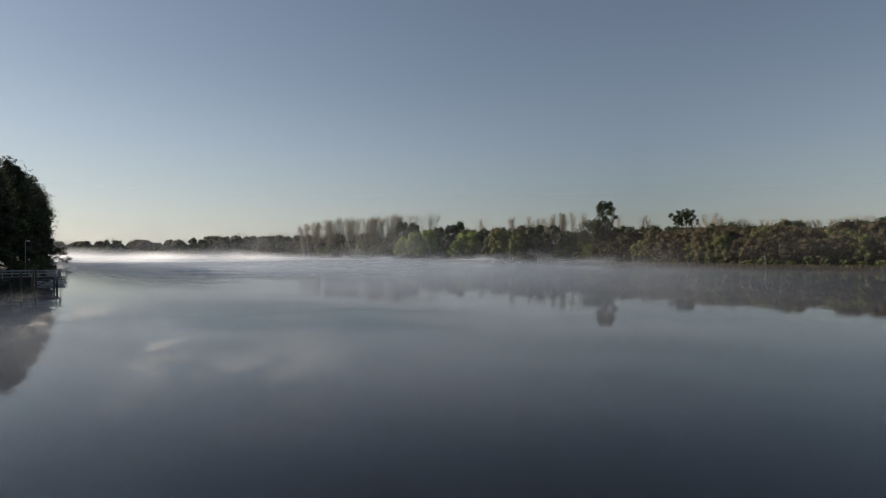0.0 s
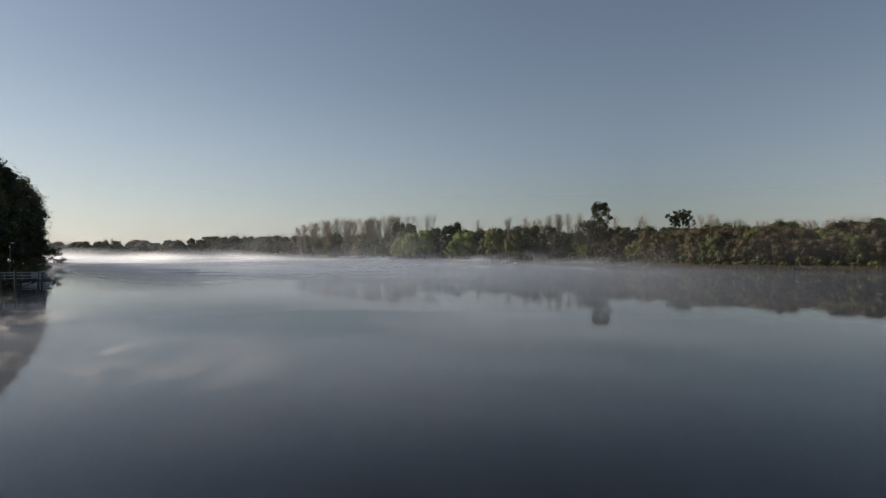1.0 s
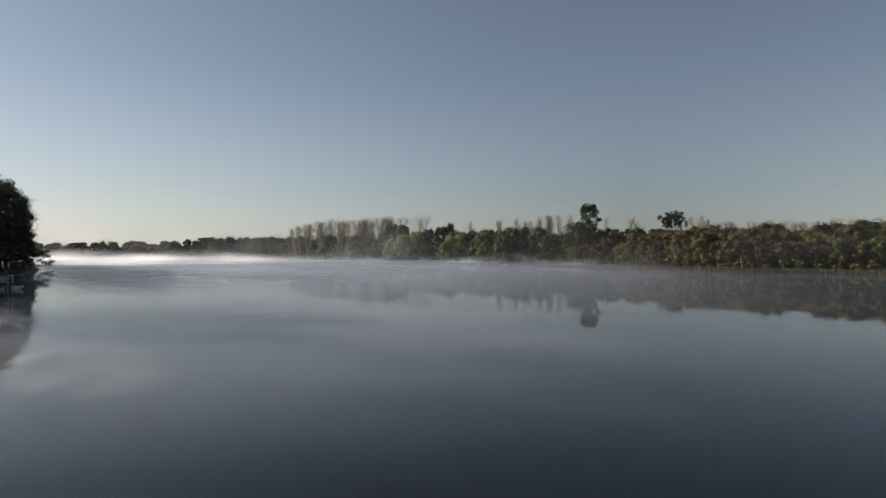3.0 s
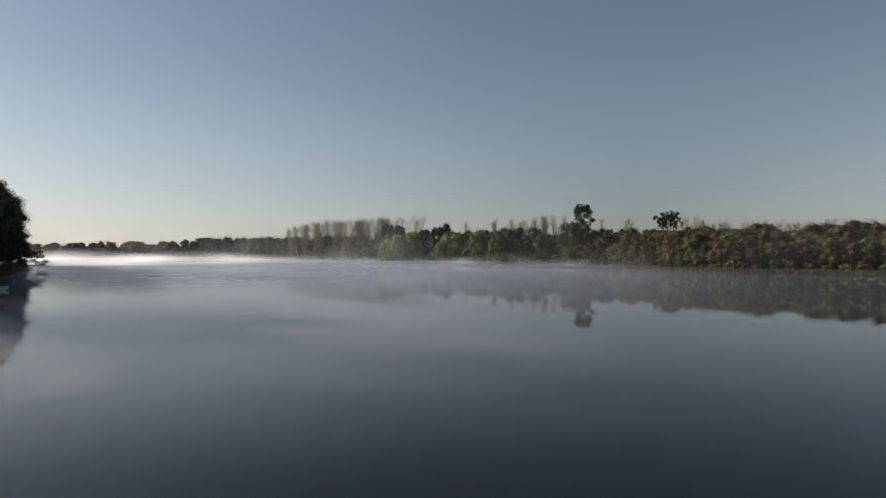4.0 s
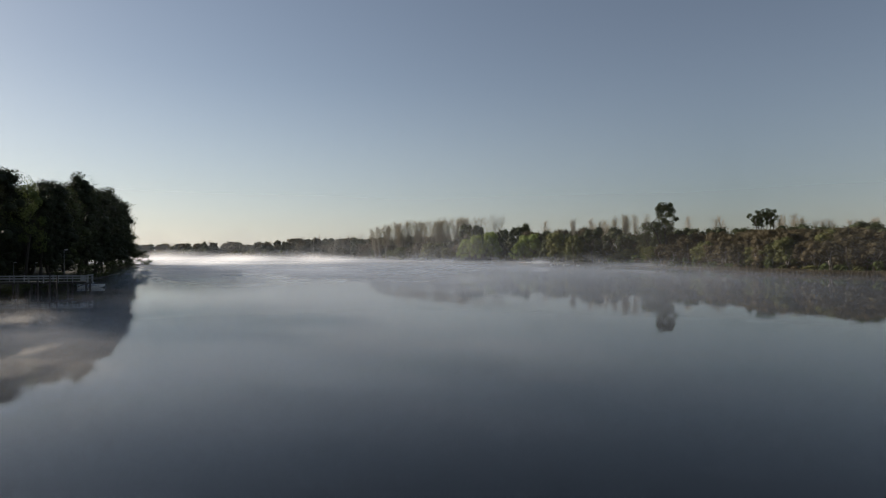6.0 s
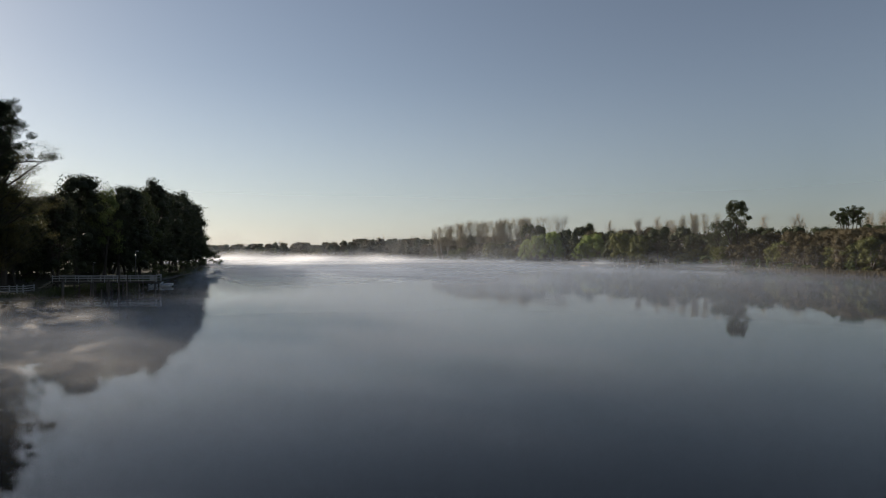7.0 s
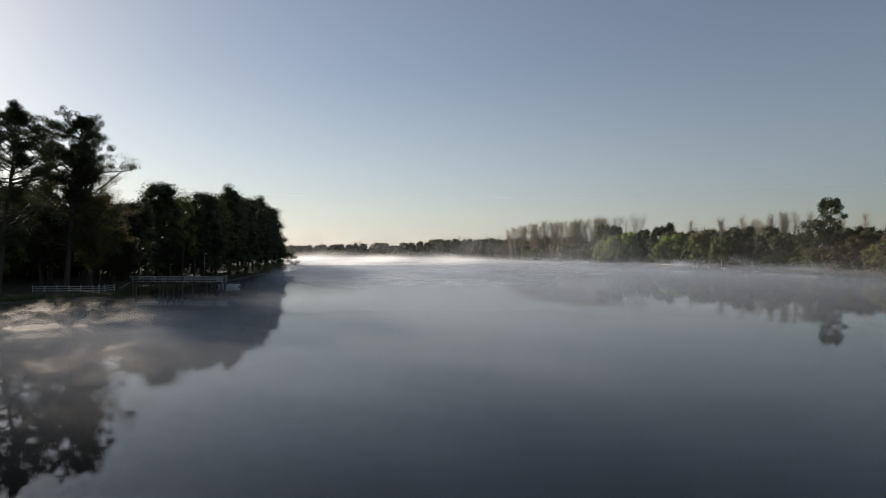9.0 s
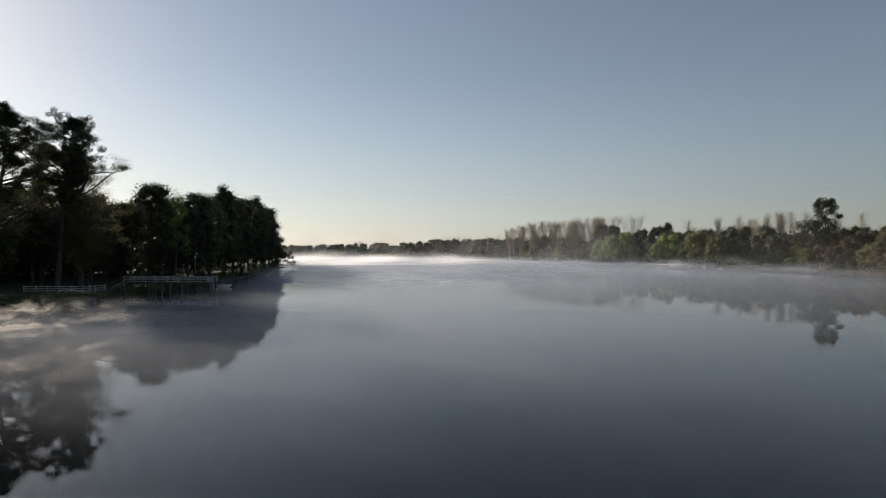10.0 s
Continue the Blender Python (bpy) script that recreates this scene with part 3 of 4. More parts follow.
for x, y, s, sz in ((-25.0, 364.6, 0.95, 1.40), (-17.8, 361.8, 0.8, 1.35), (4.5, 377.1, 0.85, 1.32), (10.7, 379.2, 0.75, 1.42), (-3.5, 366.3, 0.8, 1.2), (77.2, 267.2, 0.9, 0.94), (84.7, 265.4, 1.0, 0.98), (92.3, 260.1, 1.0, 0.96), (71.5, 270.7, 0.8, 0.92), (100.0, 254.8, 1.0, 0.95),
                    (57.2, 281.0, 0.7, 0.85), (62.8, 279.3, 0.7, 0.8), (30.8, 296.3, 0.9, 0.9), (18.2, 344.9, 0.8, 1.0), (31.6, 306.3, 0.8, 0.9)):
    dark_tree.put(x, y, s, sz)

# far bank: mixed wood that thins away to the left
far_dark = Stock(*[broadleaf("far_tree", "hazy dark green tree on the distant shore", "distant trees", 15.5, 12.0, 150 + k, 1500, 0.78, (M_LEAF_FAR, M_LEAF_GUM, M_LEAF_SCRUB)[k], M_BARK_DARK, 0.08, 14, core=0.6) for k in range(3)])
far_bare = Stock(bare_tree("far_bare_tree", "hazy leafless tree on the distant shore", "distant leafless trees", 18.5, 9.0, 160, M_TWIG, 3, 60, M_LEAF_PALE, 240, 0.5))
for q, n in along(RIGHT_BANK, 672, 890, 5.4):
    p = q + n * rnd.uniform(7, 16)
    far_dark.put(p.x, p.y, rnd.uniform(0.5, 0.75), rnd.uniform(0.45, 0.72))
for q, n in along(RIGHT_BANK, 680, 890, 6.4):
    p = q + n * rnd.uniform(26, 48)
    far_dark.put(p.x, p.y, rnd.uniform(0.7, 0.95), rnd.uniform(0.85, 1.12))
for q, n in along(RIGHT_BANK, 880, 1480, 8.0):
    p = q + n * rnd.uniform(8, 26)
    far_dark.put(p.x, p.y, rnd.uniform(0.7, 1.0), rnd.uniform(0.55, 0.85))
for q, n in along(RIGHT_BANK, 880, 1480, 9.5):
    p = q + n * rnd.uniform(40, 80)
    (far_bare if rnd.random() < 0.3 else far_dark).put(p.x, p.y, rnd.uniform(0.7, 1.0), rnd.uniform(0.75, 1.0))
for q, n in along(RIGHT_BANK, 730, 900, 13.0):
    p = q + n * rnd.uniform(50, 80)
    far_bare.put(p.x, p.y, rnd.uniform(0.9, 1.1), rnd.uniform(1.0, 1.15))


for q, n in along(RIGHT_BANK, 640, 850, 4.2):
    p = q + n * rnd.uniform(9, 15)
    far_dark.put(p.x, p.y, rnd.uniform(0.55, 0.75), rnd.uniform(0.55, 0.8))
far_bush = Stock(*[broadleaf("far_bush", "hazy green bush on the distant shore", "distant bushes", 4.5, 5.4, 170 + k, 380, 0.5, (M_LEAF_FAR, M_LEAF_OLIVE)[k], M_BARK_DARK, 0.03, 8, core=0.6) for k in range(2)])
for q, n in along(RIGHT_BANK, 496, 540, 3.4) + along(RIGHT_BANK, 655, 900, 3.4):
    p = q + n * rnd.uniform(8.0, 16.0)
    far_bush.put(p.x, p.y, rnd.uniform(0.8, 1.5), rnd.uniform(0.8, 1.5))
for q, n in along(RIGHT_BANK, 520, 900, 6.0):
    p = q + n * rnd.uniform(20, 34)
    far_dark.put(p.x, p.y, rnd.uniform(0.8, 1.05), rnd.uniform(0.85, 1.12))
for q, n in along(RIGHT_BANK, 530, 670, 3.2):
    p = q + n * rnd.uniform(24, 34)
    far_bush.put(p.x, p.y, rnd.uniform(1.0, 1.7), rnd.uniform(1.1, 1.8))
for q, n in along(RIGHT_BANK, 880, 1480, 4.5):
    p = q + n * rnd.uniform(5, 14)
    far_bush.put(p.x, p.y, rnd.uniform(1.2, 2.2), rnd.uniform(1.0, 1.9))
for q, n in along(RIGHT_BANK, 860, 1480, 10.0):
    p = q + n * rnd.uniform(26, 60)
    far_dark.put(p.x, p.y, rnd.uniform(0.9, 1.2), rnd.uniform(0.7, 0.95))


def reeds(name, label, start, end, depth, per_m, height, seed):
    """A belt of upright reed blades along the right bank."""
    rng = np.random.default_rng(seed)
    V, F, c = [], [], 0
    for q, n in along(RIGHT_BANK, start, end, 0.5):
        for k in range(max(1, int(per_m * 0.5))):
            p = q + n * (rng.uniform(-depth, 1.5))
            x, y = p.x + rng.uniform(-0.4, 0.4), p.y + rng.uniform(-0.4, 0.4)
            h, a, w = height * rng.uniform(0.55, 1.15), rng.uniform(0, 3.14), rng.uniform(0.03, 0.07)
            dx, dy = math.cos(a) * w, math.sin(a) * w
            lx, ly = rng.normal(0, 0.22, 2)
            V += [(x - dx, y - dy, -0.5), (x + dx, y + dy, -0.5), (x + dx * 0.7 + lx * 0.5, y + dy * 0.7 + ly * 0.5, h * 0.6), (x - dx * 0.7 + lx * 0.5, y - dy * 0.7 + ly * 0.5, h * 0.6), (x + lx, y + ly, h)]
            F += [(c, c + 1, c + 2, c + 3), (c + 3, c + 2, c + 4)]
            c += 5
    me = bpy.data.meshes.new(name)
    me.from_pydata(V, [], F)
    me.materials.append(M_REED)
    return tagged(new(name, me), label, "reeds", kind="stuff")


reeds("reeds", "belt of dry tan reeds along the waterline", 330, 470, 3.0, 70, 1.5, 5)
reeds("low_reeds", "thin fringe of low dry reeds at the water", 470, 570, 1.2, 14, 1.0, 6)

# ---------------------------------------------------------------- left bank


def pine(label, x, y, height, reach, seed, base_clear=0.35, limbs=52, leaf=M_LEAF_PINE, tuft=76, size=0.25, up=0.10, thin=0.2, open_below=0.52, spread=1.45):
    """A tall conifer: trunk, rising limbs that fork into side shoots, and tufts of needles in ragged plates with sky between."""
    rng = np.random.default_rng(seed)
    root = tree_root("conifer", label, "tall trees on the park shore")
    wood, clumps = Soup(), []
    trunk = limb(wood, (0, 0, -0.3), (0.02, 0.02, 1), height * 0.96, 0.50, 0.08, rng, 0.03, 10, 9)
    plates = rng.uniform(0, 6.28)
    for k in range(limbs):
        f = base_clear + (1 - base_clear) * (k + rng.uniform(0.1, 0.9)) / limbs
        crown_f = (f - base_clear) / (1 - base_clear)
        shape = 0.30 + 0.75 * (0.5 + 0.5 * math.sin(crown_f * 21.0 + plates)) ** 1.3
        shape *= min(1.0, 0.24 + 2.2 * (1 - crown_f))
        i = min(9, int(f * 10))
        s = trunk[i] + (trunk[i + 1] - trunk[i]) * (f * 10 - i)
        a = 2.399 * k + rng.uniform(-0.6, 0.6)
        length = reach * shape * rng.uniform(0.6, 1.0)
        pts = limb(wood, s, (math.cos(a), math.sin(a), up + 0.35 * crown_f ** 2 + rng.uniform(-0.15, 0.3)), length, 0.05 + 0.012 * length, 0.03, rng, 0.11, 6, 5, 0.05)
        full = 1.0 if f > open_below else thin
        for m_ in range(2, 7):
            for tw in range(2):
                r = (0.45 + 0.13 * length * (1.15 - 0.1 * m_)) * rng.uniform(0.7, 1.15)
                way = rng.normal(0, 0.9, 3) * (1, 1, 0.45) + (pts[m_] - pts[m_ - 1]) / (np.linalg.norm(pts[m_] - pts[m_ - 1]) + 1e-6) * 0.6 + np.array([0, 0, 0.35])
                tip = limb(wood, pts[m_], way, r * 1.5, 0.035, 0.012, rng, 0.12, 3, 3, 0.05)
                for q, rr in ((tip[-1], 0.52), (tip[-2], 0.40)):
                    clumps.append((q, np.array((rr, rr, rr * 0.72)) * (0.65 + 0.35 * r) * spread, max(2, int(tuft * rng.uniform(0.6, 1.3) * full))))
    for k in range(7):
        q = trunk[-1] + rng.normal(0, 0.5, 3) + np.array([0, 0, 0.35 * k - 0.8])
        clumps.append((q, (0.5, 0.5, 0.6), tuft))
    part("trunk", wood, M_BARK_DARK, root, smooth=True)
    crown = new("crown", leaf_mesh("crown", clumps, size, leaf, rng, 0.0, 0.0, 0.35, 0.34, fray=0.0))
    crown.parent = root
    return place(root, x, y, gh(x, y), 0)


pine("tall dark conifer with ragged layered foliage by the shore", -76.6, 59.2, 31.0, 10.5, 201, 0.24, 74)
pine("tall dark conifer with ragged layered foliage behind the fence", -76.4, 70.0, 31.0, 11.5, 204, 0.24, 78)
pine("dark conifer among the tall trees behind the fence", -90.0, 76.0, 30.0, 8.0, 206, 0.26, 52, tuft=40)
pine("feathery tan-green bald cypress with long open limbs", -76.5, 74.4, 24.0, 10.0, 209, 0.16, 84, M_LEAF_CYPRESS, 62, 0.22, 0.42, 0.8, 0.3, 2.0)

shore_tree = Stock(*[broadleaf("shore_tree", "dense dark tree on the shaded shore", "dark trees along the park shore", 23.0, 10.6, 220 + k, 8800, 0.44, (M_LEAF_DARK, M_LEAF_PINE, M_LEAF_PINE)[k], M_BARK_DARK, 0.03, 52, 1 + k % 2, 0.19, core=0.5, outward=0.3) for k in range(3)])
for x, y, s, sz in ((-80, 87, 0.58, 0.84), (-85, 97, 0.72, 1.10), (-84, 106, 0.55, 0.92), (-87, 112, 0.70, 1.06), (-92, 121, 0.72, 1.04), (-96, 130, 0.78, 1.2), (-103, 141, 0.8, 1.1), (-108, 150, 0.8, 1.18),
                    (-115, 162, 0.9, 1.10), (-121, 172, 0.85, 1.27), (-129, 184, 0.95, 1.14), (-135, 194, 0.9, 1.22), (-143, 206, 0.85, 0.92), (-151, 217, 0.9, 0.8),
                    (-98, 104, 1.0, 0.92), (-104, 118, 1.0, 1.0), (-114, 134, 1.1, 1.0), (-124, 152, 1.1, 1.05), (-136, 172, 1.1, 1.1), (-148, 194, 1.1, 1.0), (-160, 215, 1.1, 0.9),
                    (-112, 108, 1.1, 0.95), (-122, 126, 1.1, 1.0), (-134, 146, 1.1, 1.0)):
    shore_tree.put(x, y, s * 1.22, sz * 0.913)
lawn_tree = Stock(*[broadleaf("lawn_tree", "dark low-crowned tree with a stout trunk on the lawn", "low-crowned trees on the lawn", 15.5, 11.5, 226 + k, 7500, 0.42, (M_LEAF_DARK, M_LEAF_PINE)[k], M_BARK_DARK, 0.22, 34, 1, 0.18, core=0.55, outward=0.3) for k in range(2)])
for x, y, s, sz in ((-81.5, 62.0, 0.85, 0.88), (-84.5, 71.0, 0.95, 0.98), (-80.0, 79.0, 0.66, 0.78), (-88.5, 82.0, 0.95, 1.02), (-88.0, 58.0, 1.0, 1.0), (-96.0, 70.0, 1.1, 1.0), (-94.0, 86.0, 1.0, 1.0),
                    # These are added on the sunward side to throw shade over the lawn.
                    (-119.0, 91.0, 1.2, 1.05), (-126.0, 84.0, 1.2, 1.1), (-111.0, 77.0, 1.1, 0.95), (-131.0, 95.0, 1.3, 1.1), (-107.0, 91.0, 1.1, 1.0), (-104.0, 64.0, 1.1, 1.0), (-116.0, 65.0, 1.2, 1.05), (-126.0, 72.0, 1.2, 1.1)):
    lawn_tree.put(x, y, s, sz)
sprout = Stock(broadleaf("lime_tree", "light green young tree between dark ones", "", 19.0, 8.0, 231, 7000, 0.34, M_LEAF_GREEN, M_BARK_DARK, 0.25, 22, 1, 0.2, outward=0.3))
sprout.put(-83, 101, 0.8, 1.06)
park = Stock(*[broadleaf("park_tree", "dark park tree with a clear trunk on the lawn", "park trees behind the shore", 18.0, 13.0, 240 + k, 1100, 0.95, M_LEAF_DARK, M_BARK_DARK, 0.22, 20, 1, 0.2) for k in range(2)])
for k in range(86):
    x, y = -96 - 104 * ((k * 0.618) % 1), 34 + 92 * ((k * 0.382 + 0.17 * (k % 5)) % 1)
    # Spaced to shade the lawn while sun still gets through to the mist.
    if shore_distance(np.array([x]), np.array([y]))[0] > 16 and (x < -118 or y > 97):
        park.put(x, y, rnd.uniform(0.9, 1.2), rnd.uniform(1.1, 1.4) if x < -132 else rnd.uniform(0.85, 1.0))
thicket = Stock(*[broadleaf("park_shrub", "dark shrub under the park trees", "shrubs under the park trees", 4.0, 6.0, 250 + k, 430, 0.55, M_LEAF_DARK, M_BARK_DARK, 0.02, 10, 3) for k in range(2)])
for x, y, s in ((-104, 72, 1.0), (-112, 80, 1.2), (-118, 90, 1.2), (-101, 63, 0.9), (-108, 56, 1.1), (-120, 70, 1.3), (-125, 82, 1.4), (-128, 96, 1.4), (-96, 96, 0.9), (-93, 106, 0.9), (-100, 116, 0.9), (-132, 110, 1.4), (-118, 58, 1.3), (-136, 74, 1.5), (-138, 90, 1.5), (-105, 44, 1.2), (-130, 60, 1.4), (-96, 48, 1.0),
                (-90, 124, 0.7), (-98, 138, 0.8), (-106, 154, 0.8), (-116, 170, 0.8), (-126, 188, 0.8), (-138, 206, 0.8), (-84, 110, 0.6), (-145, 213, 0.7)):
    thicket.put(x, y, s, s * rnd.uniform(0.8, 1.1))
belt = [(-126, 34), (-134, 60), (-132, 84), (-126, 104), (-136, 128), (-150, 158), (-164, 188), (-178, 214)]
for q, n in along(belt, 0, 190, 5.0):
    thicket.put(q.x + rnd.uniform(-3, 3), q.y, rnd.uniform(1.7, 2.2), rnd.uniform(1.9, 2.6))
for k in range(30):
    thicket.put(-134 - 16 * ((k * 0.618) % 1), 36 + 3.2 * k, rnd.uniform(1.2, 1.8), rnd.uniform(1.2, 1.9))



def bank_grass(name, label, seed):
    """Rough grass and sedge added to darken the edge of the park bank."""
    rng = np.random.default_rng(seed)
    V, F, c = [], [], 0
    pts = np.array([(-64.0, 45.0), (-66.5, 54.0), (-65.5, 61.0), (-61.0, 67.2), (-60.0, 71.0), (-64.0, 75.0), (-70.0, 80.0), (-74.0, 91.0), (-77.5, 101.0), (-84.0, 116.0), (-94.0, 135.0), (-108.0, 159.0), (-130.0, 197.0)])
    run = np.r_[0, np.cumsum(np.linalg.norm(np.diff(pts, axis=0), axis=1))]
    for k in range(9000):
        s = run[-1] * rng.random() ** 1.5
        x, y = np.interp(s, run, pts[:, 0]) - abs(rng.normal(0, 2.2)) + 0.6, np.interp(s, run, pts[:, 1]) + rng.normal(0, 0.8)
        h, a, w = rng.uniform(0.3, 0.95), rng.uniform(0, 3.14), rng.uniform(0.03, 0.07)
        dx, dy, (lx, ly) = math.cos(a) * w, math.sin(a) * w, rng.normal(0, 0.2, 2)
        z = 0.0 if k % 3 else 0.25
        V += [(x - dx, y - dy, z - 0.15), (x + dx, y + dy, z - 0.15), (x + lx * 0.5, y + ly * 0.5, z + h * 0.65), (x + lx, y + ly, z + h)]
        F += [(c, c + 1, c + 2), (c, c + 2, c + 3)]
        c += 4
    me = bpy.data.meshes.new(name)
    me.from_pydata(V, [], F)
    me.materials.append(M_GRASS)
    return tagged(new(name, me), label, "grass", kind="stuff")


bank_grass("bank_grass", "rough dark grass added to darken the park bank", 17)

# low branch over the water at the point
rng0 = np.random.default_rng(9)
droop_tree = tree_root("leaning_tree", "dark tree leaning low over the water at the point", "")
_w, _c = Soup(), []
for _k, (_dx, _dy, _dz, _L) in enumerate(((9, 5, 1.2, 9.5), (8, 2, 1.6, 8.0), (7, 8, 2.2, 8.5), (5, 1, 0.4, 6.0))):
    _pts = limb(_w, (0, 0, 3.6 + 0.8 * _k), (_dx, _dy, _dz), _L, 0.2, 0.04, rng0, 0.12, 7, 6, -0.05)
    for _q in _pts[3:]:
        _c.append((_q + rng0.normal(0, 0.5, 3), (1.1, 1.1, 0.9), 80))
limb(_w, (0, 0, -0.3), (0.15, 0.1, 1), 7.0, 0.35, 0.15, rng0, 0.06, 6, 7)
_c.append((np.array([0.8, 0.5, 7.0]), (3.0, 3.0, 2.4), 600))
part("trunk", _w, M_BARK_DARK, droop_tree, smooth=True)
_cr = new("crown", leaf_mesh("crown", _c, 0.5, M_LEAF_DARK, rng0, 0.6))
_cr.parent = droop_tree
place(droop_tree, -144.5, 211.0, gh(-144.5, 211.0), 0)
for q in (scrub, bush, dark_tree, dome, willow, olive, bare, spire, young, far_dark, far_bare, shore_tree, lawn_tree, sprout, park, thicket, far_bush):
    q.close()

# ---------------------------------------------------------------- pier, fence, boat and posts
def thing(name, label, category, group="", at=(0, 0, 0), turn=0.0):
    ob = tagged(new(name), label, category, group)
    ob.matrix_basis = pose(*at, 0, 0, turn)
    return ob


def bit(name, parent, material, make, label="", smooth=False):
    s = Soup()
    make(s)
    return part(name, s, material, parent, label, smooth)


PIER_A, PIER_B, PIER_DECK = Vector((-73.2, 81.0)), Vector((-56.8, 86.8)), 1.72
pier_len = (PIER_B - PIER_A).length
pier = thing("pier", "wooden pier with white railings on dark piles", "pier", at=(PIER_A.x, PIER_A.y, 0), turn=math.degrees(math.atan2(PIER_B.y - PIER_A.y, PIER_B.x - PIER_A.x)))
W = 1.0  # half the deck's width
for side in (-1, 1):
    bit("beam", pier, M_PILE, lambda s: s.box((-0.3, side * 0.85, PIER_DECK - 0.20), (pier_len, side * 0.85, PIER_DECK - 0.20), 0.12, 0.28))
for k in range(7):
    x = 0.9 + k * (pier_len - 1.2) / 6
    for side in (-1, 1):
        bit("pile", pier, M_PILE, lambda s: s.tube([(x, side * 0.8, -2.5), (x + 0.02, side * 0.8, 0.2), (x, side * 0.8, PIER_DECK - 0.05)], (0.15, 0.14, 0.13), 9), smooth=True)
    bit("cross_beam", pier, M_PILE, lambda s: s.box((x, -1.0, PIER_DECK - 0.42), (x, 1.0, PIER_DECK - 0.42), 0.14, 0.16))
    if k % 2 == 0:
        bit("brace", pier, M_PILE, lambda s: s.box((x + 0.12, -0.8, 0.25), (x + 0.12, 0.8, PIER_DECK - 0.45), 0.06, 0.12))
    if k in (1, 3, 5):
        bit("brace", pier, M_PILE, lambda s: s.box((x, -0.93, 0.15), (x + 2.6, -0.93, PIER_DECK - 0.4), 0.06, 0.12))
posts = 9
for side in (-1, 1):
    for k in range(posts):
        x = 0.1 + k * (pier_len - 0.2) / (posts - 1) + (0.55 if side > 0 and 0 < k < posts - 1 else 0)
        bit("rail_post", pier, M_WHITE, lambda s: s.box((x, side * W, PIER_DECK - 0.25), (x, side * W, PIER_DECK + 1.02), 0.10, 0.10))
    for h, wd in ((0.86, 0.10), (0.46, 0.09)):
        bit("rail", pier, M_WHITE, lambda s: s.box((0.0, side * (W + 0.07), PIER_DECK + h), (pier_len, side * (W + 0.07), PIER_DECK + h), 0.045, wd + 0.04))
bit("end_post", pier, M_WHITE, lambda s: s.box((pier_len + 0.05, -W, PIER_DECK - 0.2), (pier_len + 0.05, -W, PIER_DECK + 1.15), 0.13, 0.13))
bit("end_post", pier, M_WHITE, lambda s: s.box((pier_len + 0.05, W, PIER_DECK - 0.2), (pier_len + 0.05, W, PIER_DECK + 1.15), 0.13, 0.13))
bit("end_panel", pier, M_WHITE, lambda s: s.box((pier_len - 1.05, -W - 0.1, PIER_DECK + 0.55), (pier_len - 0.25, -W - 0.1, PIER_DECK + 0.55), 0.05, 0.85), "white board on the railing")
for h in (1.02, 0.5):
    bit("end_rail", pier, M_WHITE, lambda s: s.box((pier_len + 0.05, -W, PIER_DECK + h), (pier_len + 0.05, W, PIER_DECK + h), 0.05, 0.1))
for side in (-1, 1):
    bit("ladder_rail", pier, M_STEEL, lambda s: s.tube([(pier_len + 0.35, 0.25 * side, -0.8), (pier_len + 0.35, 0.25 * side, PIER_DECK + 0.5), (pier_len + 0.05, 0.25 * side, PIER_DECK + 0.6)], (0.03, 0.03, 0.03), 6))
for k in range(6):
    bit("ladder_rung", pier, M_STEEL, lambda s: s.tube([(pier_len + 0.35, -0.25, 0.1 + 0.3 * k), (pier_len + 0.35, 0.25, 0.1 + 0.3 * k)], (0.02, 0.02), 5))

# landing steps from the lawn up to the deck
steps = thing("pier_steps", "low wooden ramp from the lawn onto the pier", "steps", at=(PIER_A.x, PIER_A.y, 0), turn=math.degrees(pier.rotation_euler.z))
for k in range(5):
    bit("step", steps, M_WOOD, lambda s: s.box((-0.55 - 0.42 * k, -0.95, PIER_DECK - 0.10 - 0.24 * k), (-0.55 - 0.42 * k, 0.95, PIER_DECK - 0.10 - 0.24 * k), 0.40, 0.06))
for side in (-1, 1):
    bit("stringer", steps, M_WOOD, lambda s: s.box((-0.3, side * 0.9, PIER_DECK - 0.2), (-2.6, side * 0.9, PIER_DECK - 1.5), 0.06, 0.24))

FENCE_A, FENCE_B = Vector((-79.2, 66.1)), Vector((-68.9, 71.6))
fence_len = (FENCE_B - FENCE_A).length
fence = thing("fence", "white painted post-and-rail fence along the lawn", "fence", at=(FENCE_A.x, FENCE_A.y, 0.32), turn=math.degrees(math.atan2(FENCE_B.y - FENCE_A.y, FENCE_B.x - FENCE_A.x)))
for k in range(7):
    x = k * fence_len / 6
    bit("fence_post", fence, M_WHITE, lambda s: s.box((x, 0, -0.4), (x, 0, 1.28), 0.13, 0.13))
for h in (0.35, 0.72, 1.08):
    bit("fence_rail", fence, M_WHITE, lambda s: s.box((0, -0.09, h), (fence_len, -0.09, h + 0.01), 0.05, 0.13))
for x in (fence_len - 0.9, fence_len):
    bit("gate_post", fence, M_WHITE, lambda s: s.box((x, -0.03, -0.4), (x, -0.03, 1.36), 0.17, 0.17))
for h in (0.35, 0.72, 1.08):
    bit("return_rail", fence, M_WHITE, lambda s: s.box((fence_len, -0.03, h), (fence_len + 0.2, 3.2, h), 0.05, 0.13))
bit("return_post", fence, M_WHITE, lambda s: s.box((fence_len + 0.2, 3.2, -0.4), (fence_len + 0.2, 3.2, 1.28), 0.13, 0.13))

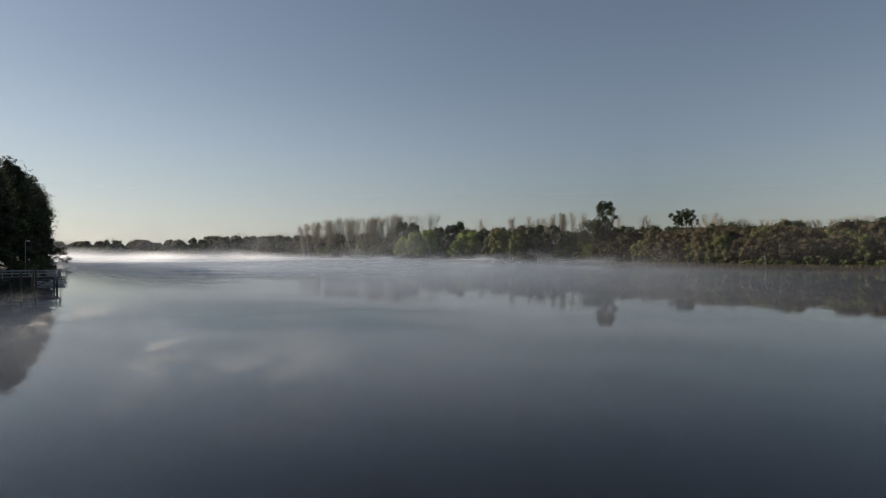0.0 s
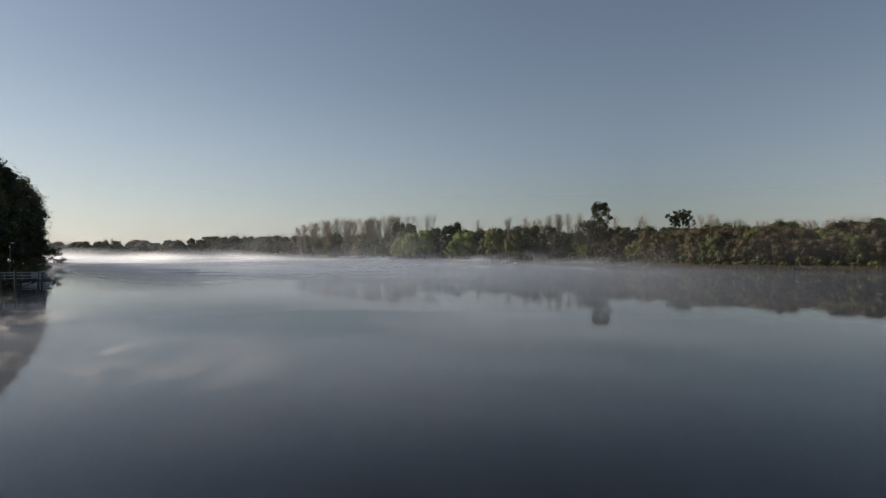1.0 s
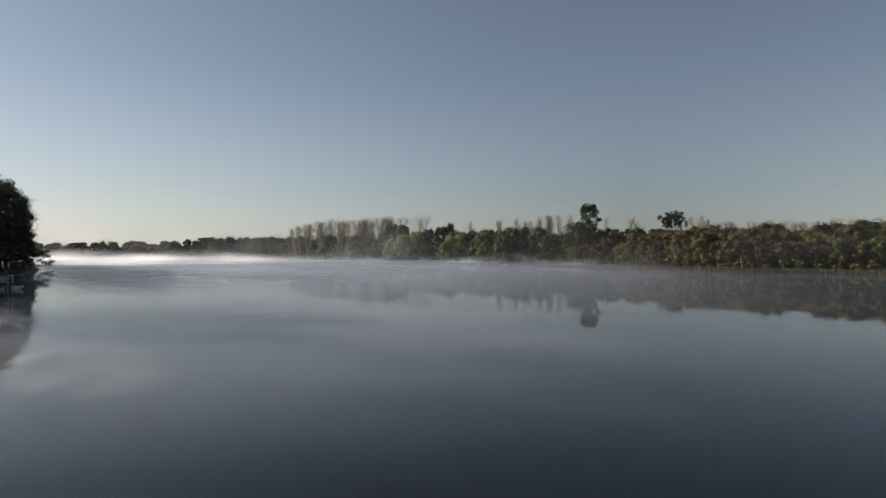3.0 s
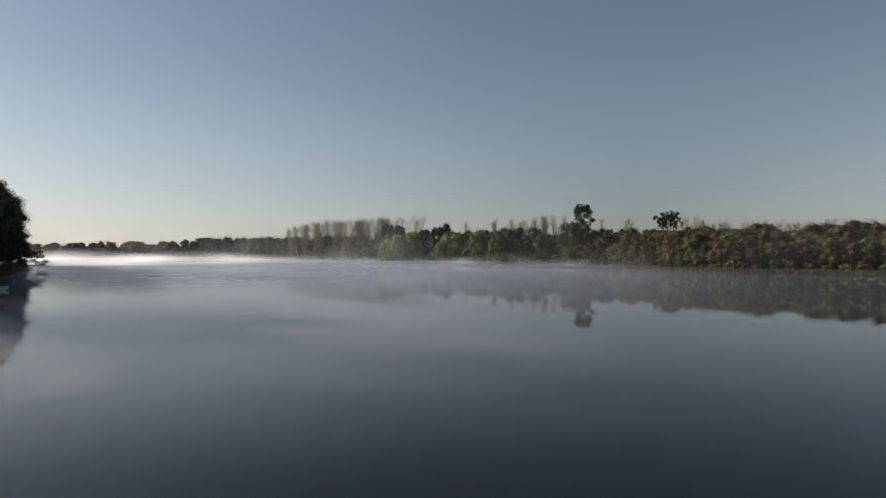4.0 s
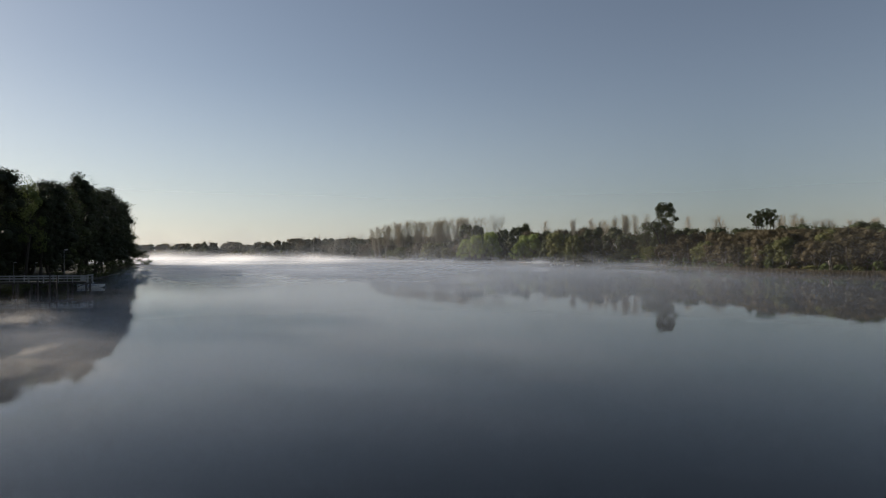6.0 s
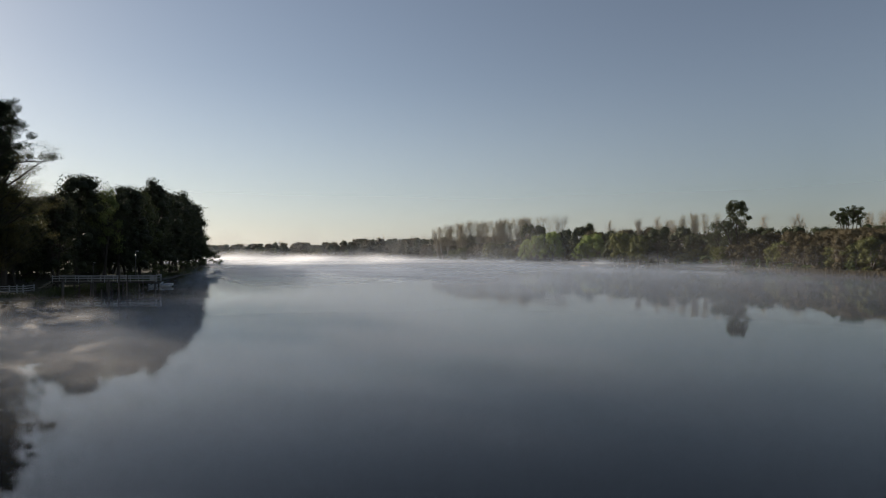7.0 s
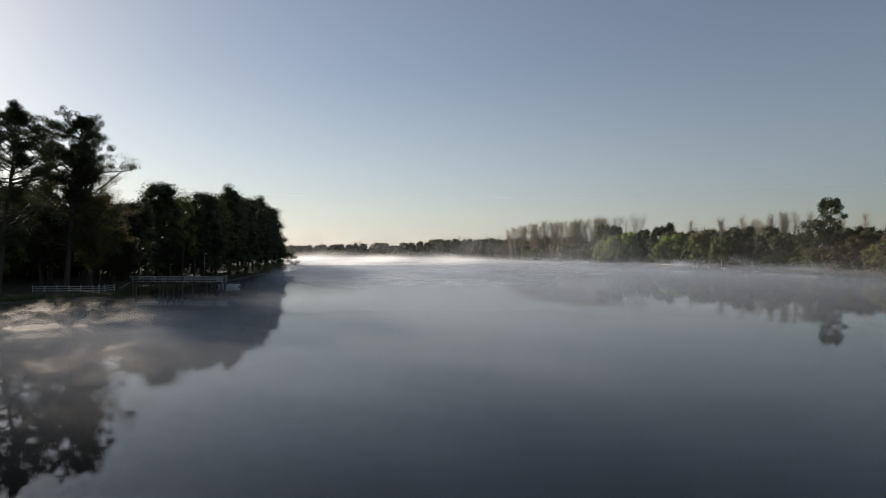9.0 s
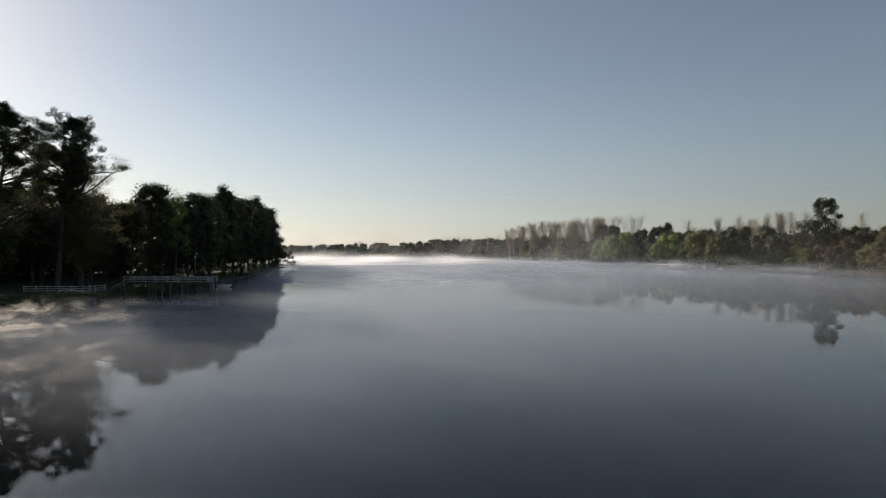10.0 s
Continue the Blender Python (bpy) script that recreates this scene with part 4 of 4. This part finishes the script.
# thin mooring posts that stand in the shallows
for x, y, top, lean in ((-47.0, 67.8, 3.75, 0.02), (-48.2, 67.3, 3.0, -0.02), (-49.2, 67.0, 1.55, 0.0), (-54.4, 70.2, 2.0, 0.03), (-56.6, 72.8, 2.3, -0.02), (-56.6, 67.6, 2.8, 0.02), (-53.0, 64.2, 3.0, 0.0), (-52.0, 74.6, 3.2, 0.01)):
    s = Soup()
    s.tube([(0, 0, -3.0), (lean * top * 0.5, 0, top * 0.5), (lean * top, 0, top - 0.05), (lean * top, 0, top)], (0.12, 0.105, 0.09, 0.05), 8)
    ob = new("mooring_post", s.mesh("mooring_post", M_PILE, True))
    ob.location = (x, y, 0)
    tagged(ob, "thin dark wooden mooring post in the shallows", "post", "mooring posts by the pier")


def hull_mesh(s, length, beam, depth, sheer, top=None):
    """A rounded motorboat hull along x, bow towards +x; top: take only the strip above this share of its depth."""
    n, m = 13, 9
    rows = []
    for i in range(n):
        u = i / (n - 1)
        half = beam / 2 * (0.86 + 0.14 * math.sin(u * 3.14)) * (1 - max(0, (u - 0.55) / 0.45) ** 2.2)
        keel = depth * max(0, (u - 0.6) / 0.4) ** 2.5 * 0.8
        gun = depth + sheer * u ** 2
        for j in range(m):
            a = -1 + 2 * j / (m - 1)
            w = math.copysign(abs(a) ** 0.75, a)
            z = keel + (gun - keel) * abs(a) ** 2.4
            rows.append((length * (u - 0.5), half * w, z))
    faces = [(i * m + j, (i + 1) * m + j, (i + 1) * m + j + 1, i * m + j + 1) for i in range(n - 1) for j in range(m - 1)]
    faces.append(tuple(range(m)))
    s.add(rows, faces)
    deck = [(length * (i / (n - 1) - 0.5), rows[i * m + e][1] * 0.985, rows[i * m + e][2] - 0.03) for i in range(n) for e in (0, m - 1)]
    s.add(deck, [(2 * i, 2 * i + 1, 2 * i + 3, 2 * i + 2) for i in range(n - 1) if not 2 <= i <= 6])


boat = thing("motorboat", "small white motorboat with a blue band moored by the pier", "boat", at=(-64.2, 96.2, -0.22), turn=14)
bit("hull", boat, M_HULL, lambda s: hull_mesh(s, 4.6, 1.8, 0.72, 0.16), smooth=True)
for side in (-1, 1):
    bit("side_band", boat, M_BLUE, lambda s: s.tube([(2.3 * u, side * (0.9 * (0.86 + 0.14 * math.sin((u + 1) * 1.57)) * (1 - max(0, (u * 0.5 - 0.05) / 0.45) ** 2.2) + 0.01), 0.58 + 0.16 * ((u + 1) / 2) ** 2) for u in (-1, -0.6, -0.2, 0.2, 0.5, 0.75, 0.92)], (0.045,) * 7, 6), smooth=True)
bit("windscreen", boat, M_GLASS, lambda s: s.add([(0.35, -0.62, 0.76), (0.35, 0.62, 0.76), (0.05, 0.55, 1.12), (0.05, -0.55, 1.12), (0.33, -0.62, 0.75), (0.33, 0.62, 0.75), (0.03, 0.55, 1.11), (0.03, -0.55, 1.11)], [(0, 1, 2, 3), (7, 6, 5, 4), (0, 3, 7, 4), (1, 5, 6, 2), (3, 2, 6, 7), (0, 4, 5, 1)]))
bit("windscreen_frame", boat, M_STEEL, lambda s: s.tube([(0.36, -0.64, 0.76), (0.04, -0.57, 1.13), (0.04, 0.57, 1.13), (0.36, 0.64, 0.76)], (0.025,) * 4, 6))
bit("seat", boat, M_DARK, lambda s: (s.box((-0.75, -0.6, 0.55), (-0.75, 0.6, 0.55), 0.45, 0.22, 0.05), s.box((-0.98, -0.6, 0.80), (-0.98, 0.6, 0.80), 0.12, 0.42, 0.04)))
bit("outboard_motor", boat, M_DARK, lambda s: (s.box((-2.42, 0, 0.1), (-2.42, 0, 0.75), 0.18, 0.16, 0.03), s.box((-2.45, 0, 0.72), (-2.45, 0, 1.12), 0.30, 0.42, 0.08)))
bit("bow_rail", boat, M_STEEL, lambda s: s.tube([(0.7, -0.78, 0.80), (1.2, -0.62, 1.02), (2.0, -0.15, 1.12), (2.0, 0.15, 1.12), (1.2, 0.62, 1.02), (0.7, 0.78, 0.80)], (0.018,) * 6, 6))


def lamp_post(x, y, foot, height, arm):
    lp = thing("lamp_post", "slim grey lamp post with a small pale head", "lamp post", "lamp posts by the shore", (x, y, foot))
    bit("pole", lp, M_STEEL, lambda s: s.tube([(0, 0, -0.3), (0, 0, height * 0.5), (0, 0, height)], (0.07, 0.055, 0.045), 8), smooth=True)
    bit("arm", lp, M_STEEL, lambda s: s.tube([(0, 0, height - 0.02), (arm * 0.5, 0, height + 0.12), (arm, 0, height + 0.10)], (0.035, 0.03, 0.03), 6))
    bit("lamp_head", lp, M_LAMP, lambda s: s.tube([(arm - 0.28, 0, height + 0.10), (arm, 0, height + 0.10), (arm + 0.22, 0, height + 0.09), (arm + 0.3, 0, height + 0.08)], (0.05, 0.11, 0.10, 0.03), 9), smooth=True)


lamp_post(-61.4, 86.5, PIER_DECK, 5.1, 0.35)
lamp_post(-78.5, 94.0, gh(-78.5, 94), 4.2, 0.3)
lamp_post(-83.5, 104.0, gh(-83.5, 104), 3.8, 0.3)
lamp_post(-99.5, 142.0, gh(-99.5, 142), 4.2, 0.3)


def spiky(x, y, r, seed):
    """A rosette of stiff sword leaves."""
    rng = np.random.default_rng(seed)
    root = tagged(new("yucca"), "dark spiky yucca beside the pier's landing", "plant", "")
    root.location = (x, y, gh(x, y))
    bit("stem", root, M_BARK_DARK, lambda s: s.tube([(0, 0, -0.2), (0.05, 0, 0.5), (0, 0.03, 1.0)], (0.2, 0.16, 0.12), 8), smooth=True)
    for k in range(46):
        a, up = k * 2.399, rng.uniform(-0.25, 1.3)
        d = np.array([math.cos(a), math.sin(a), up])
        d /= np.linalg.norm(d)
        side = np.cross(d, (0, 0, 1.0))
        side /= np.linalg.norm(side) + 1e-6
        L = r * rng.uniform(0.8, 1.15)
        o = np.array([0, 0, 1.0])
        bit("sword_leaf", root, M_LEAF_DARK, lambda s: s.add([o + side * 0.05, o - side * 0.05, o + d * L * 0.5 - side * 0.06 + np.array([0, 0, 0.03]), o + d * L * 0.5 + side * 0.06 + np.array([0, 0, 0.03]), o + d * L - np.array([0, 0, 0.12 * L])], [(0, 1, 2, 3), (3, 2, 4)]))
    return root


spiky(-77.0, 79.0, 1.5, 4)

# little landing at the wooded point
landing = thing("landing_stage", "small wooden landing stage with a handrail at the point", "landing stage", at=(-133.0, 203.5, 0), turn=20)
for k in range(9):
    bit("plank", landing, M_WOOD, lambda s: s.box((-3.2 + 0.62 * k, -0.9, 0.55), (-3.2 + 0.62 * k, 0.9, 0.55), 0.56, 0.06))
for x in (-3.0, -0.6, 1.8):
    for side in (-1, 1):
        bit("post", landing, M_PILE, lambda s: s.box((x, side * 0.85, -1.5), (x, side * 0.85, 1.6 if side < 0 else 0.6), 0.12, 0.12))
bit("handrail", landing, M_PILE, lambda s: s.box((-3.0, -0.85, 1.55), (1.9, -0.85, 1.55), 0.08, 0.10))
bit("middle_rail", landing, M_PILE, lambda s: s.box((-3.0, -0.85, 1.1), (1.9, -0.85, 1.1), 0.06, 0.08))

# ---------------------------------------------------------------- things on the far bank
platform = thing("diving_platform", "pale raised swimming platform with rails and splayed legs", "platform", at=(-4.6, 322.0, 0), turn=-8)
bit("deck", platform, M_CONCRETE, lambda s: s.box((-2.0, 0, 1.55), (2.0, 0, 1.55), 2.4, 0.16, 0.03))
for sx in (-1, 1):
    for sy in (-1, 1):
        bit("leg", platform, M_WHITE, lambda s: s.tube([(sx * 2.9, sy * 1.3, -1.5), (sx * 1.8, sy * 1.0, 1.5)], (0.11, 0.09), 7), smooth=True)
        bit("rail_post", platform, M_WHITE, lambda s: s.box((sx * 1.9, sy * 1.1, 1.6), (sx * 1.9, sy * 1.1, 3.25), 0.10, 0.10))
for sy in (-1, 1):
    for h in (2.4, 3.2):
        bit("rail", platform, M_WHITE, lambda s: s.box((-1.95, sy * 1.1, h), (1.95, sy * 1.1, h), 0.07, 0.12))
    bit("tie", platform, M_WHITE, lambda s: s.box((-2.5, sy * 1.2, 0.45), (2.5, sy * 1.2, 0.45), 0.08, 0.10))
for k in range(5):
    bit("ladder_rung", platform, M_STEEL, lambda s: s.tube([(2.35 + 0.14 * (4 - k), -0.4, 0.2 + 0.3 * k), (2.35 + 0.14 * (4 - k), 0.4, 0.2 + 0.3 * k)], (0.03, 0.03), 5))
stage = thing("float_stage", "low white floating stage beside the platform", "pontoon", at=(-9.6, 322.5, 0), turn=-8)
bit("deck", stage, M_WHITE, lambda s: s.box((-1.6, 0, 0.42), (1.6, 0, 0.42), 1.8, 0.22, 0.04))
for sy in (-1, 1):
    bit("float", stage, M_DARK, lambda s: s.tube([(-1.7, sy * 0.6, 0.12), (-1.5, sy * 0.6, 0.12), (1.5, sy * 0.6, 0.12), (1.7, sy * 0.6, 0.12)], (0.1, 0.26, 0.26, 0.1), 9), smooth=True)
quay = thing("quay_wall", "low pale quay wall along the far beach", "wall", at=(14.0, 309.0, 0), turn=-49)
for k in range(9):
    bit("wall_block", quay, M_CONCRETE, lambda s: s.box((-9 + 2.02 * k, 0, 0.35), (-7.02 + 2.02 * k, 0, 0.35), 0.5, 1.1, 0.03))
bit("red_stripe", quay, M_RED, lambda s: s.box((-9, -0.27, 0.62), (-3.4, -0.27, 0.62), 0.03, 0.22))


def small_boat(x, y, turn, length, z=-0.15):
    b = thing("rowing_boat", "small pale boat lying on the far shore", "boat", "small boats on the far shore", (x, y, z), turn)
    bit("hull", b, M_HULL, lambda s: hull_mesh(s, length, length * 0.38, 0.55, 0.2), smooth=True)
    bit("thwart", b, M_WOOD, lambda s: s.box((-0.3, -0.55, 0.42), (-0.3, 0.55, 0.42), 0.25, 0.04))


small_boat(31.5, 279.5, 20, 3.6)
small_boat(36.0, 275.5, -40, 3.0)
small_boat(25.0, 287.0, 60, 3.0, -0.1)
buoy = thing("marker_post", "white marker post standing in the shallows", "post", at=(22.6, 284.0, 0))
bit("post", buoy, M_WHITE, lambda s: s.tube([(0, 0, -2), (0, 0, 1.5), (0, 0, 1.6)], (0.16, 0.15, 0.08), 9), smooth=True)
bit("board", buoy, M_WHITE, lambda s: s.box((-0.35, -0.17, 1.25), (0.35, -0.17, 1.25), 0.05, 0.55))
for x, y, w in ((-66.0, 395.0, 1.4), (-63.5, 393.0, 0.9), (-58.5, 390.5, 1.1)):
    bx = thing("park_bench", "pale bench on the far bank", "bench", "benches on the far bank", (x, y, gh(x, y)), -40)
    bit("seat", bx, M_WHITE, lambda s: s.box((-w / 2 - 0.3, 0, 0.48), (w / 2 + 0.3, 0, 0.48), 0.45, 0.07))
    bit("backrest", bx, M_WHITE, lambda s: s.box((-w / 2 - 0.3, 0.24, 0.8), (w / 2 + 0.3, 0.24, 0.8), 0.06, 0.40))
    for sx in (-1, 1):
        bit("leg", bx, M_WHITE, lambda s: s.box((sx * (w / 2 + 0.1), 0, -0.1), (sx * (w / 2 + 0.1), 0, 0.45), 0.4, 0.10))

# deck planks of the pier
plank_soup = Soup()
plank_soup.box((0, -1.05, 0), (0, 1.05, 0), 0.185, 0.05)
plank_mesh = plank_soup.mesh("plank", M_WOOD)
n_planks = int(pier_len / 0.2)
for k in range(n_planks):
    pl = new("plank", plank_mesh)
    pl.parent = pier
    pl.matrix_basis = pose(0.1 + 0.2 * k, rnd.uniform(-0.02, 0.02), PIER_DECK - 0.03 + rnd.uniform(-0.006, 0.006), 0, 0, rnd.uniform(-0.4, 0.4))

# ---------------------------------------------------------------- mist over the water
def smooth(a, lo, hi):
    t = np.clip((a - lo) / (hi - lo), 0, 1)
    return t * t * (3 - 2 * t)


def over_water(x, y, fade):
    """Mist keeps a little off the park shore and reaches the others."""
    fade = fade + 22 * smooth(-x, 15, 45) * smooth(-y, -150, -110)
    return smooth(-shore_distance(x, y) / fade, 0.12, 1)


def side_share(x, y):
    """Thinner under the right bank: density imitates how mist brightens towards the sun."""
    return 0.12 + 0.88 * smooth(-(x - 12) / (np.abs(y) + 30), -0.5, 0.3)


def off_park(x, y):
    """Little mist lies in the shade close under the park trees."""
    return 1 - 0.92 * (1 - smooth(x, -48, -8)) * smooth(-y, -110, -80)


def reach(x, y, k):
    """Density grows outward from the near basin, imitating longer sight lines through mist."""
    d = np.hypot(x - 12, y)
    return (1 - np.exp(-(d / k) ** 2)) * smooth(d, 14, 52) * side_share(x, y)


def open_left(x, y):
    """A thin even mist lies on the sunny side of the near basin."""
    return smooth(-(x - 26) / (np.abs(y) + 20), 0.1, 0.8)


SUN_TURN = math.atan2(SUN_DIR.y, SUN_DIR.x)
M_MIST_LOW = mist_mat("low_mist", 0.040, (1.6, 1.0, 1), SUN_TURN, 0.25, 0.80, 0.55, tint=(0.78, 0.86, 0.95), back=0.25)
# Noise drawn out along the sun's direction imitates light shafts over the water.
M_SUN_STREAK = mist_mat("mist_streaks", 0.070, (1.9, 0.9, 1), SUN_TURN, 0.30, 0.85, 0.0, back=0.3, warp=6.0)
M_MIST_FAR = mist_mat("far_mist", 0.035, (1.5, 1.5, 1), 0.3, 0.25, 0.75, 0.55, tint=(0.95, 0.95, 0.94), back=0.2)
# Warm tint carries the low sun's colour; the stretch along it imitates shafts.
M_MIST_WISP = mist_mat("sun_tinted_wisps", 0.26, (2.0, 1.1, 0.45), SUN_TURN, 0.47, 0.66, 0.0, tint=(0.95, 0.90, 0.80), back=0.8, warp=3.0)
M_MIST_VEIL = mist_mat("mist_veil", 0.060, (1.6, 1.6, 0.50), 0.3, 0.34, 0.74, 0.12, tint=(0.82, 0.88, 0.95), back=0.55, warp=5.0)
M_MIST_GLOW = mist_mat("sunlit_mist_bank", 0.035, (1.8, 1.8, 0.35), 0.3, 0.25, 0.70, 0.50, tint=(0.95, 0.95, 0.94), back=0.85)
M_HORIZON = mist_mat("horizon_greying", 0.001, (1, 1, 1), 0.0, 0.2, 0.8, 0.9, tint=(0.74, 0.83, 0.93), back=0.55)
M_HAZE = mist_mat("morning_haze", 0.012, (1, 1, 1), 0.0, 0.2, 0.8, 0.75, back=0.5)

mx, my = axis((-160, 160), 6.0, 900), axis((-10, 420), 6.0, 900)
for z, share in ((0.25, 0.40), (0.85, 0.26), (1.55, 0.20)):
    tagged(sheet("low_mist", mx, my, lambda x, y: z + 0.10 * np.sin(x * 0.05 + z) * np.sin(y * 0.043), M_MIST_LOW,
                 density=lambda x, y: off_park(x, y) * over_water(x, y, 4.0 + 3 * z) * share * (reach(x, y, 84) + 0.13 * open_left(x, y) * smooth(y, 10, 30))), "thin low mist lying on the lake", "mist", kind="stuff")
tagged(sheet("mist_streaks", axis((-60, 60), 4.0, 90), axis((4, 110), 4.0, 90), lambda x, y: 0.65 + 0.14 * np.sin(x * 0.16) * np.sin(y * 0.13), M_SUN_STREAK,
             density=lambda x, y: over_water(x, y, 6.0) * 0.20 * smooth(-(x - 30) / (np.abs(y) + 20), -0.3, 0.5) * smooth(y, 10, 34) * smooth(-y, -105, -60)), "thin mist streaked along the sun's direction, imitating light shafts", "mist", kind="stuff")
tagged(sheet("far_mist", axis((-560, 60), 10.0, 700), axis((170, 640), 10.0, 700), lambda x, y: 0.9 + 0.3 * np.sin(x * 0.03) * np.sin(y * 0.04), M_MIST_FAR,
             density=lambda x, y: over_water(x, y, 5.0) * 0.8 * smooth(y - 0.35 * x, 215, 330) * smooth(-x, -30, 110)), "dense bright mist at the far end of the lake", "mist", kind="stuff")


def lake_veil(x, y):
    """Veils keep over the water, off the park shore, and thin out under the right bank."""
    return over_water(x, y, 5.0) * off_park(x, y) * side_share(x, y)


def park_wisps(x, y):
    """The wisps drift off the park shore and end over the open water."""
    a = np.degrees(np.arctan2(22 - x, y))
    return over_water(x, y, 4.0) * smooth(a, 41, 57) * smooth(np.hypot(x - 3, y), 20, 36) * (0.35 + 0.65 * smooth(-y, -88, -60))


def far_glow(x, y):
    """Denser at the far sunward end, imitating sun glow; thins out towards the bay."""
    a = np.degrees(np.arctan2(12 - x, y))
    return over_water(x, y, 5.0) * smooth(a, 9, 29)


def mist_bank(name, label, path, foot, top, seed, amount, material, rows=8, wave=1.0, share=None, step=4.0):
    """Ribbon along a line over water, standing in for mist; dense low, ragged above."""
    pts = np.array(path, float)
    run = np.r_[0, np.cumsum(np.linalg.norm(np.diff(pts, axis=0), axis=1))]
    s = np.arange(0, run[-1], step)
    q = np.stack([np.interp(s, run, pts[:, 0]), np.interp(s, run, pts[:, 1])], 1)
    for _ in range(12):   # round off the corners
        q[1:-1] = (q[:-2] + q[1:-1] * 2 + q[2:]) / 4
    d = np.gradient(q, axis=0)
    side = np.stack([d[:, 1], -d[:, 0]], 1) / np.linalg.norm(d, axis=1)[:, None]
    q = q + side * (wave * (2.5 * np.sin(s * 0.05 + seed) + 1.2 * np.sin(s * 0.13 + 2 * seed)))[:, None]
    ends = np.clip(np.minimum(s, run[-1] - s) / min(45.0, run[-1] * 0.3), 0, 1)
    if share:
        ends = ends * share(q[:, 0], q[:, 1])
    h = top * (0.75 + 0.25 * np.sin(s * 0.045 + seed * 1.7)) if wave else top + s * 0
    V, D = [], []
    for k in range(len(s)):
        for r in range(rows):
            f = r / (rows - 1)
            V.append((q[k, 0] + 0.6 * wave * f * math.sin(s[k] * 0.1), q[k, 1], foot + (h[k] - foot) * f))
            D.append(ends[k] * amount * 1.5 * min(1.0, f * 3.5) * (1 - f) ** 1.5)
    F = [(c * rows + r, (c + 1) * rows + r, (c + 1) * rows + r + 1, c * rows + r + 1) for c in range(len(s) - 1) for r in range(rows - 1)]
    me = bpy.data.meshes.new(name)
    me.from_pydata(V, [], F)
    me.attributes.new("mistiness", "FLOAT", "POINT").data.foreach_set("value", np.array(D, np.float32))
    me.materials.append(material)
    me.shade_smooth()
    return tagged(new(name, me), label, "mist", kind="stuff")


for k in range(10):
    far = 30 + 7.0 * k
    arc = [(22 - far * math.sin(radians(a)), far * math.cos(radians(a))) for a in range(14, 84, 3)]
    mist_bank("mist_wisps", "wisps of mist drifting off the park shore, tinted warm for sunlight", arc, 0.02, 2.6 + 0.7 * math.sin(2.1 * k), 51 + k, 0.50, M_MIST_WISP, 7, 0.5, park_wisps, 2.0)
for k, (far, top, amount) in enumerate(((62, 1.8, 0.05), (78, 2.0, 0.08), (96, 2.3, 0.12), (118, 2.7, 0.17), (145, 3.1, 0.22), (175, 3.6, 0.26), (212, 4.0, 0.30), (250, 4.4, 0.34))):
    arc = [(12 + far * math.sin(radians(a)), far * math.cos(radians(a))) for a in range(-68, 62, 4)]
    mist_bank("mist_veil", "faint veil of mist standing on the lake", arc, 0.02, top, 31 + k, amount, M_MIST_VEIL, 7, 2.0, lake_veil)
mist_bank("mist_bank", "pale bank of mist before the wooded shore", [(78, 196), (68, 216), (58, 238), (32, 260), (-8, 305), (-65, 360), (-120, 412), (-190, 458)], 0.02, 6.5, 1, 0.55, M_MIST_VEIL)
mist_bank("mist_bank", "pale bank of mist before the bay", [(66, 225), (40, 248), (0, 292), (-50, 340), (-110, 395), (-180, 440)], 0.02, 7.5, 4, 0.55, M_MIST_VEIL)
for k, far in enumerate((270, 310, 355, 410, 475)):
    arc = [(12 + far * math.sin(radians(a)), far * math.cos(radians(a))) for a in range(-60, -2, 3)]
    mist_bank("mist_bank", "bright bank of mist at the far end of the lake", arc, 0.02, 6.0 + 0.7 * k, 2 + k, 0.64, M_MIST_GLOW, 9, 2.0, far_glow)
# Tall faint ribbons pale what lies behind, in place of haze in the air.
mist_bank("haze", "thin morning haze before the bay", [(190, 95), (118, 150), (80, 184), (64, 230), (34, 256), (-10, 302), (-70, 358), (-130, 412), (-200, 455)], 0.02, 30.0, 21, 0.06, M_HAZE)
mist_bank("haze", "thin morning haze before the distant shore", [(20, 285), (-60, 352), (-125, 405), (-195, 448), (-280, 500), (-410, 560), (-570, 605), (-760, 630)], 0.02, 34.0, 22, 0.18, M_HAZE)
# Added ring sheet, lit by the sun; it greys the sky near the horizon.
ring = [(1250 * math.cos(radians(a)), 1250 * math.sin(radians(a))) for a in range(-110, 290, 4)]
mist_bank("haze", "bluish translucent ring added to grey the sky at the horizon", ring, -130.0, 380.0, 23, 0.55, M_HORIZON, 24, 0.0, None, 40.0)
